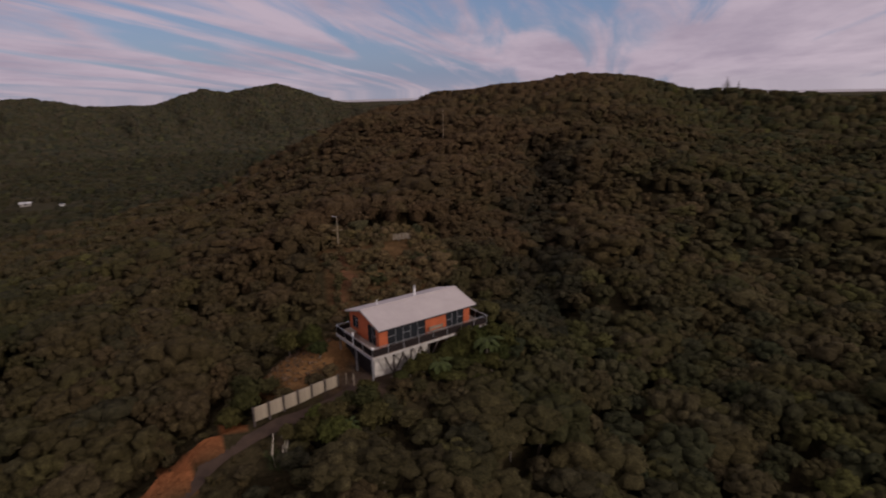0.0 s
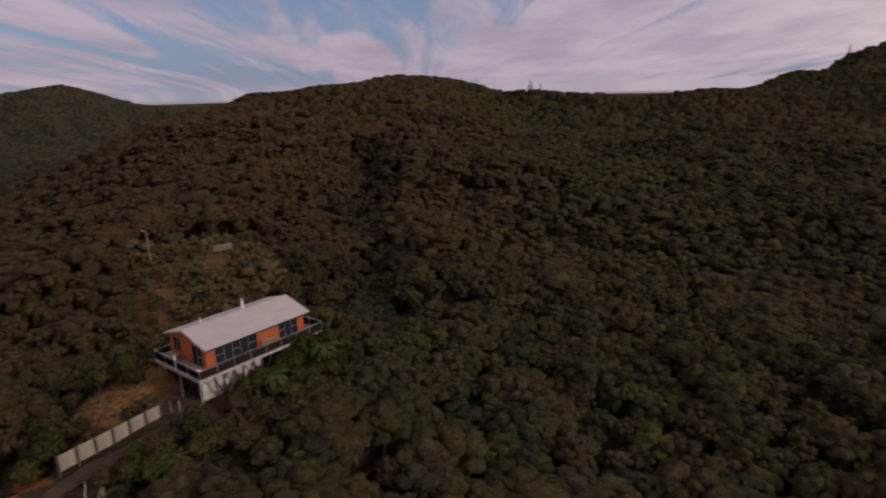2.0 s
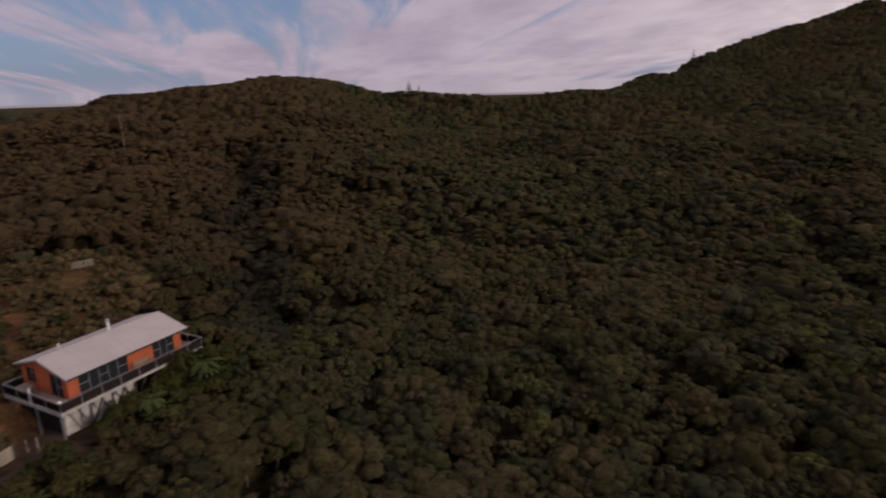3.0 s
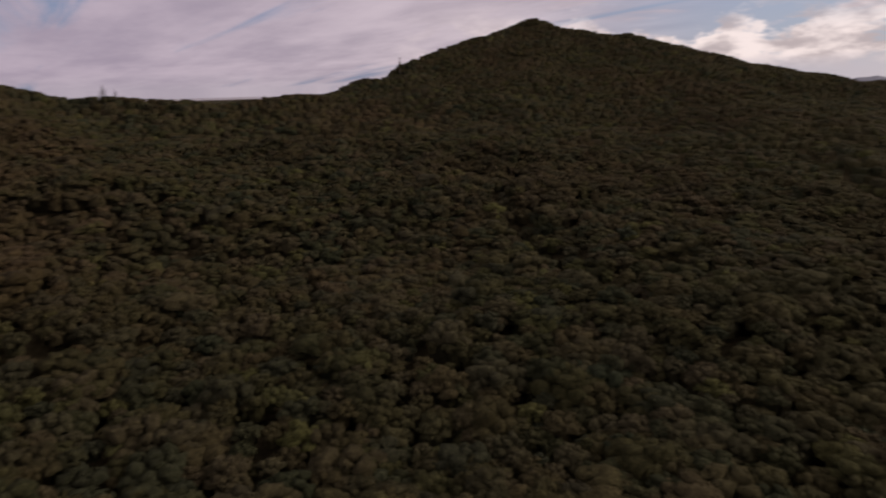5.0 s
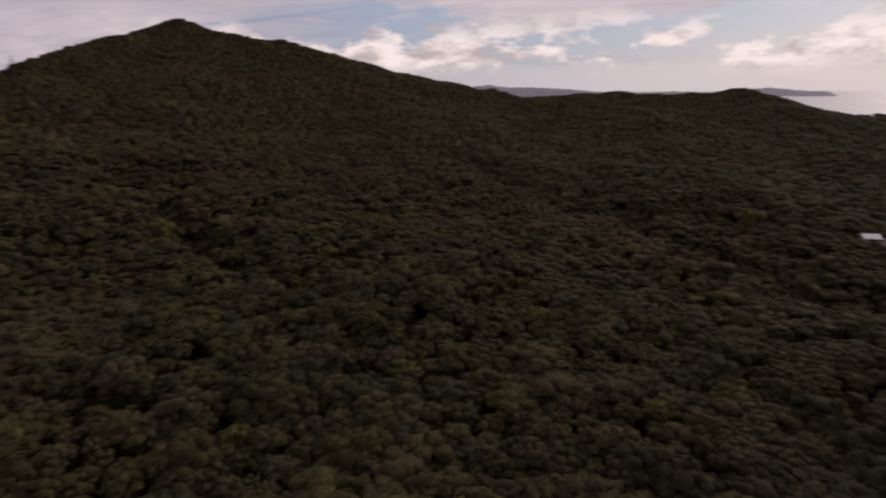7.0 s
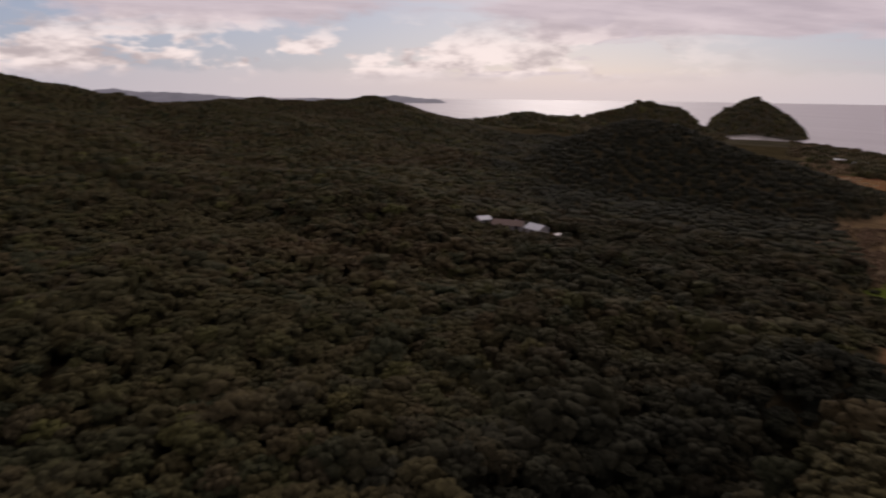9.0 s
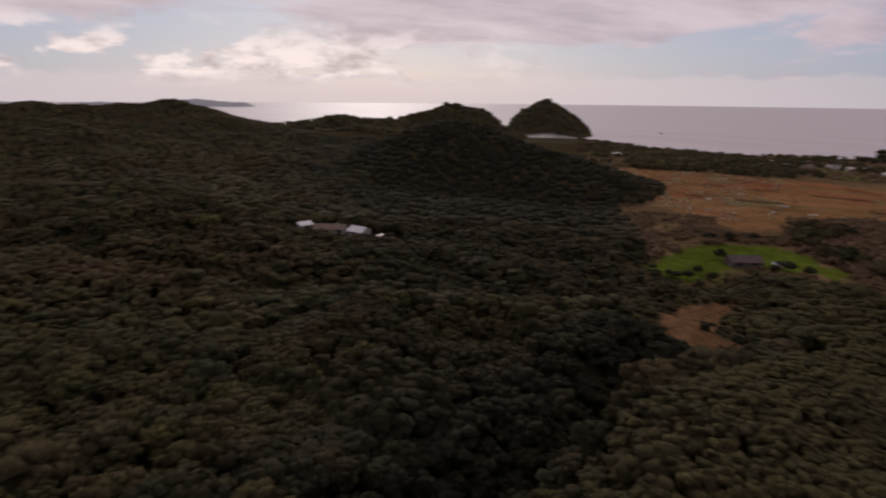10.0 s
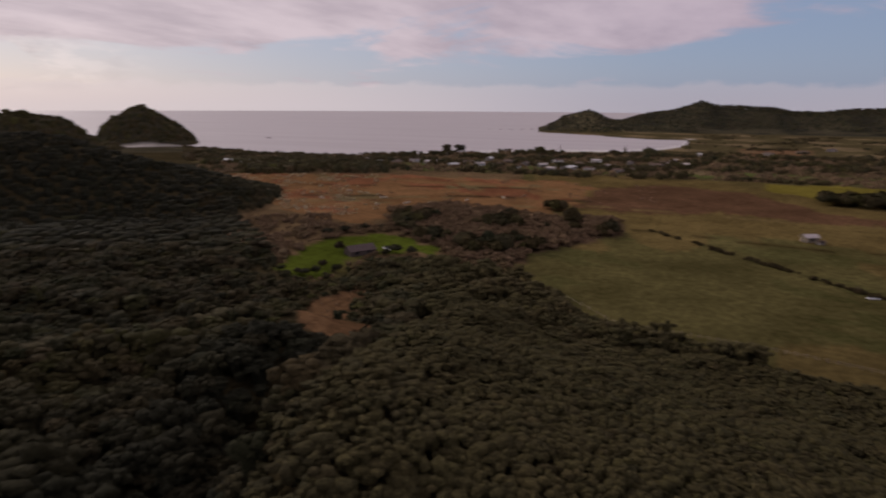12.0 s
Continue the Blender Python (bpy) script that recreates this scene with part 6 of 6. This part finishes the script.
ring_mass("mountain_bush", "bush over the far mountain slopes, haze in its grey-green colour", -61, -8, 640, 1480, 10.5, 6.4, 0.6, 66, TINY_T, 0.3, mat=HAZED_MOUNTAIN_LEAF, vary=0.3)
ring_mass("headland_bush", "dark bush over the headland beyond the bay", 165, 207, 1230, 1860, 10.0, 4.0, 1.8, 67, TINY_T, 0.1, lambda x, y: (height(x, y) > 9) | (height(x, y) > 2.2) & (np.degrees(np.arctan2(x, y)) % 360 < 178), mat=HAZED_MOUNTAIN_LEAF, vary=0.5)
ring_mass("scrub", "leafless brown scrub between the dark hill and the lawn", 135, 144.5, 250, 335, 2.8, 1.2, 2.2, 69, TWIG_T, 0.75, rough_patch(40, 47, -0.25), mat=SCRUB_LEAF)
ring_mass("yard_scrub", "tawny low scrub and dry grass on the slope behind the house", -28, -10, 50, 106, 1.7, 1.25, 1.9, 70, MID_T, 0.45, lambda x, y: in_yard(x, y) & ~house_plot(x, y), mat=YARD_LEAF)
ring_mass("yard_scrub", "leafy green shrubs among the dry scrub behind the house", -31, -8, 50, 112, 2.6, 1.4, 2.6, 71, MID_T, 0.15, lambda x, y: (in_yard(x, y) | in_yard(x * 0.95, y * 0.95)) & ~house_plot(x, y), 0.45)


ring_mass("garden_trees", "dark trees standing round the homestead", 104.5, 114.5, 214, 232, 3.4, 1.7, 3.6, 72, SMALL_T, 0.1, lambda x, y: line_distance(x, y, HOMESTEAD_LINE)[0] > 5.0, 0.6)


ring_mass("drive_scrub", "low twiggy scrub and fern beside the driveway", -50, -8, 36, 66, 1.15, 0.62, 1.5, 73, TEA_T, 0.3, lambda x, y: (line_distance(x, y, DRIVE)[0] > 1.5) & (line_distance(x, y, DRIVE)[0] < 9) & ~house_plot(x, y) & (line_distance(x, y, WALL_LINE)[0] > 1.2) & (line_distance(x, y, CLAY_LINE)[0] > 1.8) & (line_distance(x, y, BANK_LINE)[0] > 3.6))
ring_mass("bank_grass", "dry orange-brown grass tufts on the bank above the wall", -42, -20, 50, 75, 0.55, 0.26, 0.42, 74, FINE_T, 0.9, lambda x, y: (line_distance(x, y, BANK_LINE)[0] < 3.5) & ~house_plot(x, y), mat=SCRUB_LEAF)


def far_cape():
    """Low hills across the water, distance haze put into their blue-grey colour."""
    az = np.linspace(58, 102.4, 180)
    r = 3450.0
    n = len(az)
    top = np.interp(az, [58, 66, 72.5, 74.1, 75.7, 78.3, 81.4, 84.2, 86.6, 90.6, 92.6, 94.7, 97.8, 99.9, 101.9, 102.3], [40, 52, 50, 61, 46, 45, 34, 19, 9, 21, 10, 26, 37, 23, 18, 0])
    top = np.maximum(top + 1.5 * np.sin(az * 5.1) + np.sin(az * 11.3), 0.5)
    V, rows = [], 7
    for k in range(rows):
        f = k / (rows - 1)
        x, y = bearing(az, r - 300 + 600 * f)
        V.append(np.stack([x, y, top * math.sin(math.pi * f) - 1.0], 1))
    i, j = np.meshgrid(np.arange(n - 1), np.arange(rows - 1))
    a = (j * n + i).ravel()
    me = mesh_from("backdrop", np.concatenate(V), np.stack([a, a + 1, a + n + 1, a + n], 1), plain_mat("hazed_distant_land", (0.17, 0.17, 0.19), 1.0, vary=0.15, scale=0.01))
    tagged(new("backdrop", me), "low hills far across the water, haze in their blue-grey colour", "distant hills", kind="structure")


far_cape()


def hedge_row():
    p, q = bearing(174.8, 312), bearing(193, 232)
    g = np.random.RandomState(4)
    t = np.sort(g.uniform(0, 1, 170))
    t = t[(np.sin(t * 23) > -0.8)]
    x = p[0] + (q[0] - p[0]) * t + g.uniform(-1.7, 1.7, len(t))
    y = p[1] + (q[1] - p[1]) * t + g.uniform(-1, 1, len(t))
    bush("hedge_row", "broken dark hedge between the paddocks", x, y, SMALL_T, 0.85, 1.3, 41, dry=0.3)


hedge_row()


def surf(name, offset, width, seed):
    """A thin line of white water along the beach."""
    az = np.arange(133, 178, 0.25)
    r = np.interp(az, COAST_AZ, COAST_R) + offset + 3 * np.sin(az * 2.1 + seed) + 2 * np.sin(az * 7.3)
    w = width * (0.5 + 0.5 * np.sin(az * 3.7 + seed) ** 2)
    x0, y0 = bearing(az, r)
    x1, y1 = bearing(az, r + w)
    n = len(az)
    v = np.concatenate([np.stack([x0, y0, np.full(n, 0.06)], 1), np.stack([x1, y1, np.full(n, 0.06)], 1)])
    i = np.arange(n - 1)
    me = mesh_from(name, v, np.stack([i, i + 1, i + 1 + n, i + n], 1), WHITE)
    tagged(new(name, me), "thin white line of breaking surf", "surf", kind="stuff")


surf("surf", 2, 7, 0.0)
surf("surf", 22, 4, 1.7)

place_single_trees()
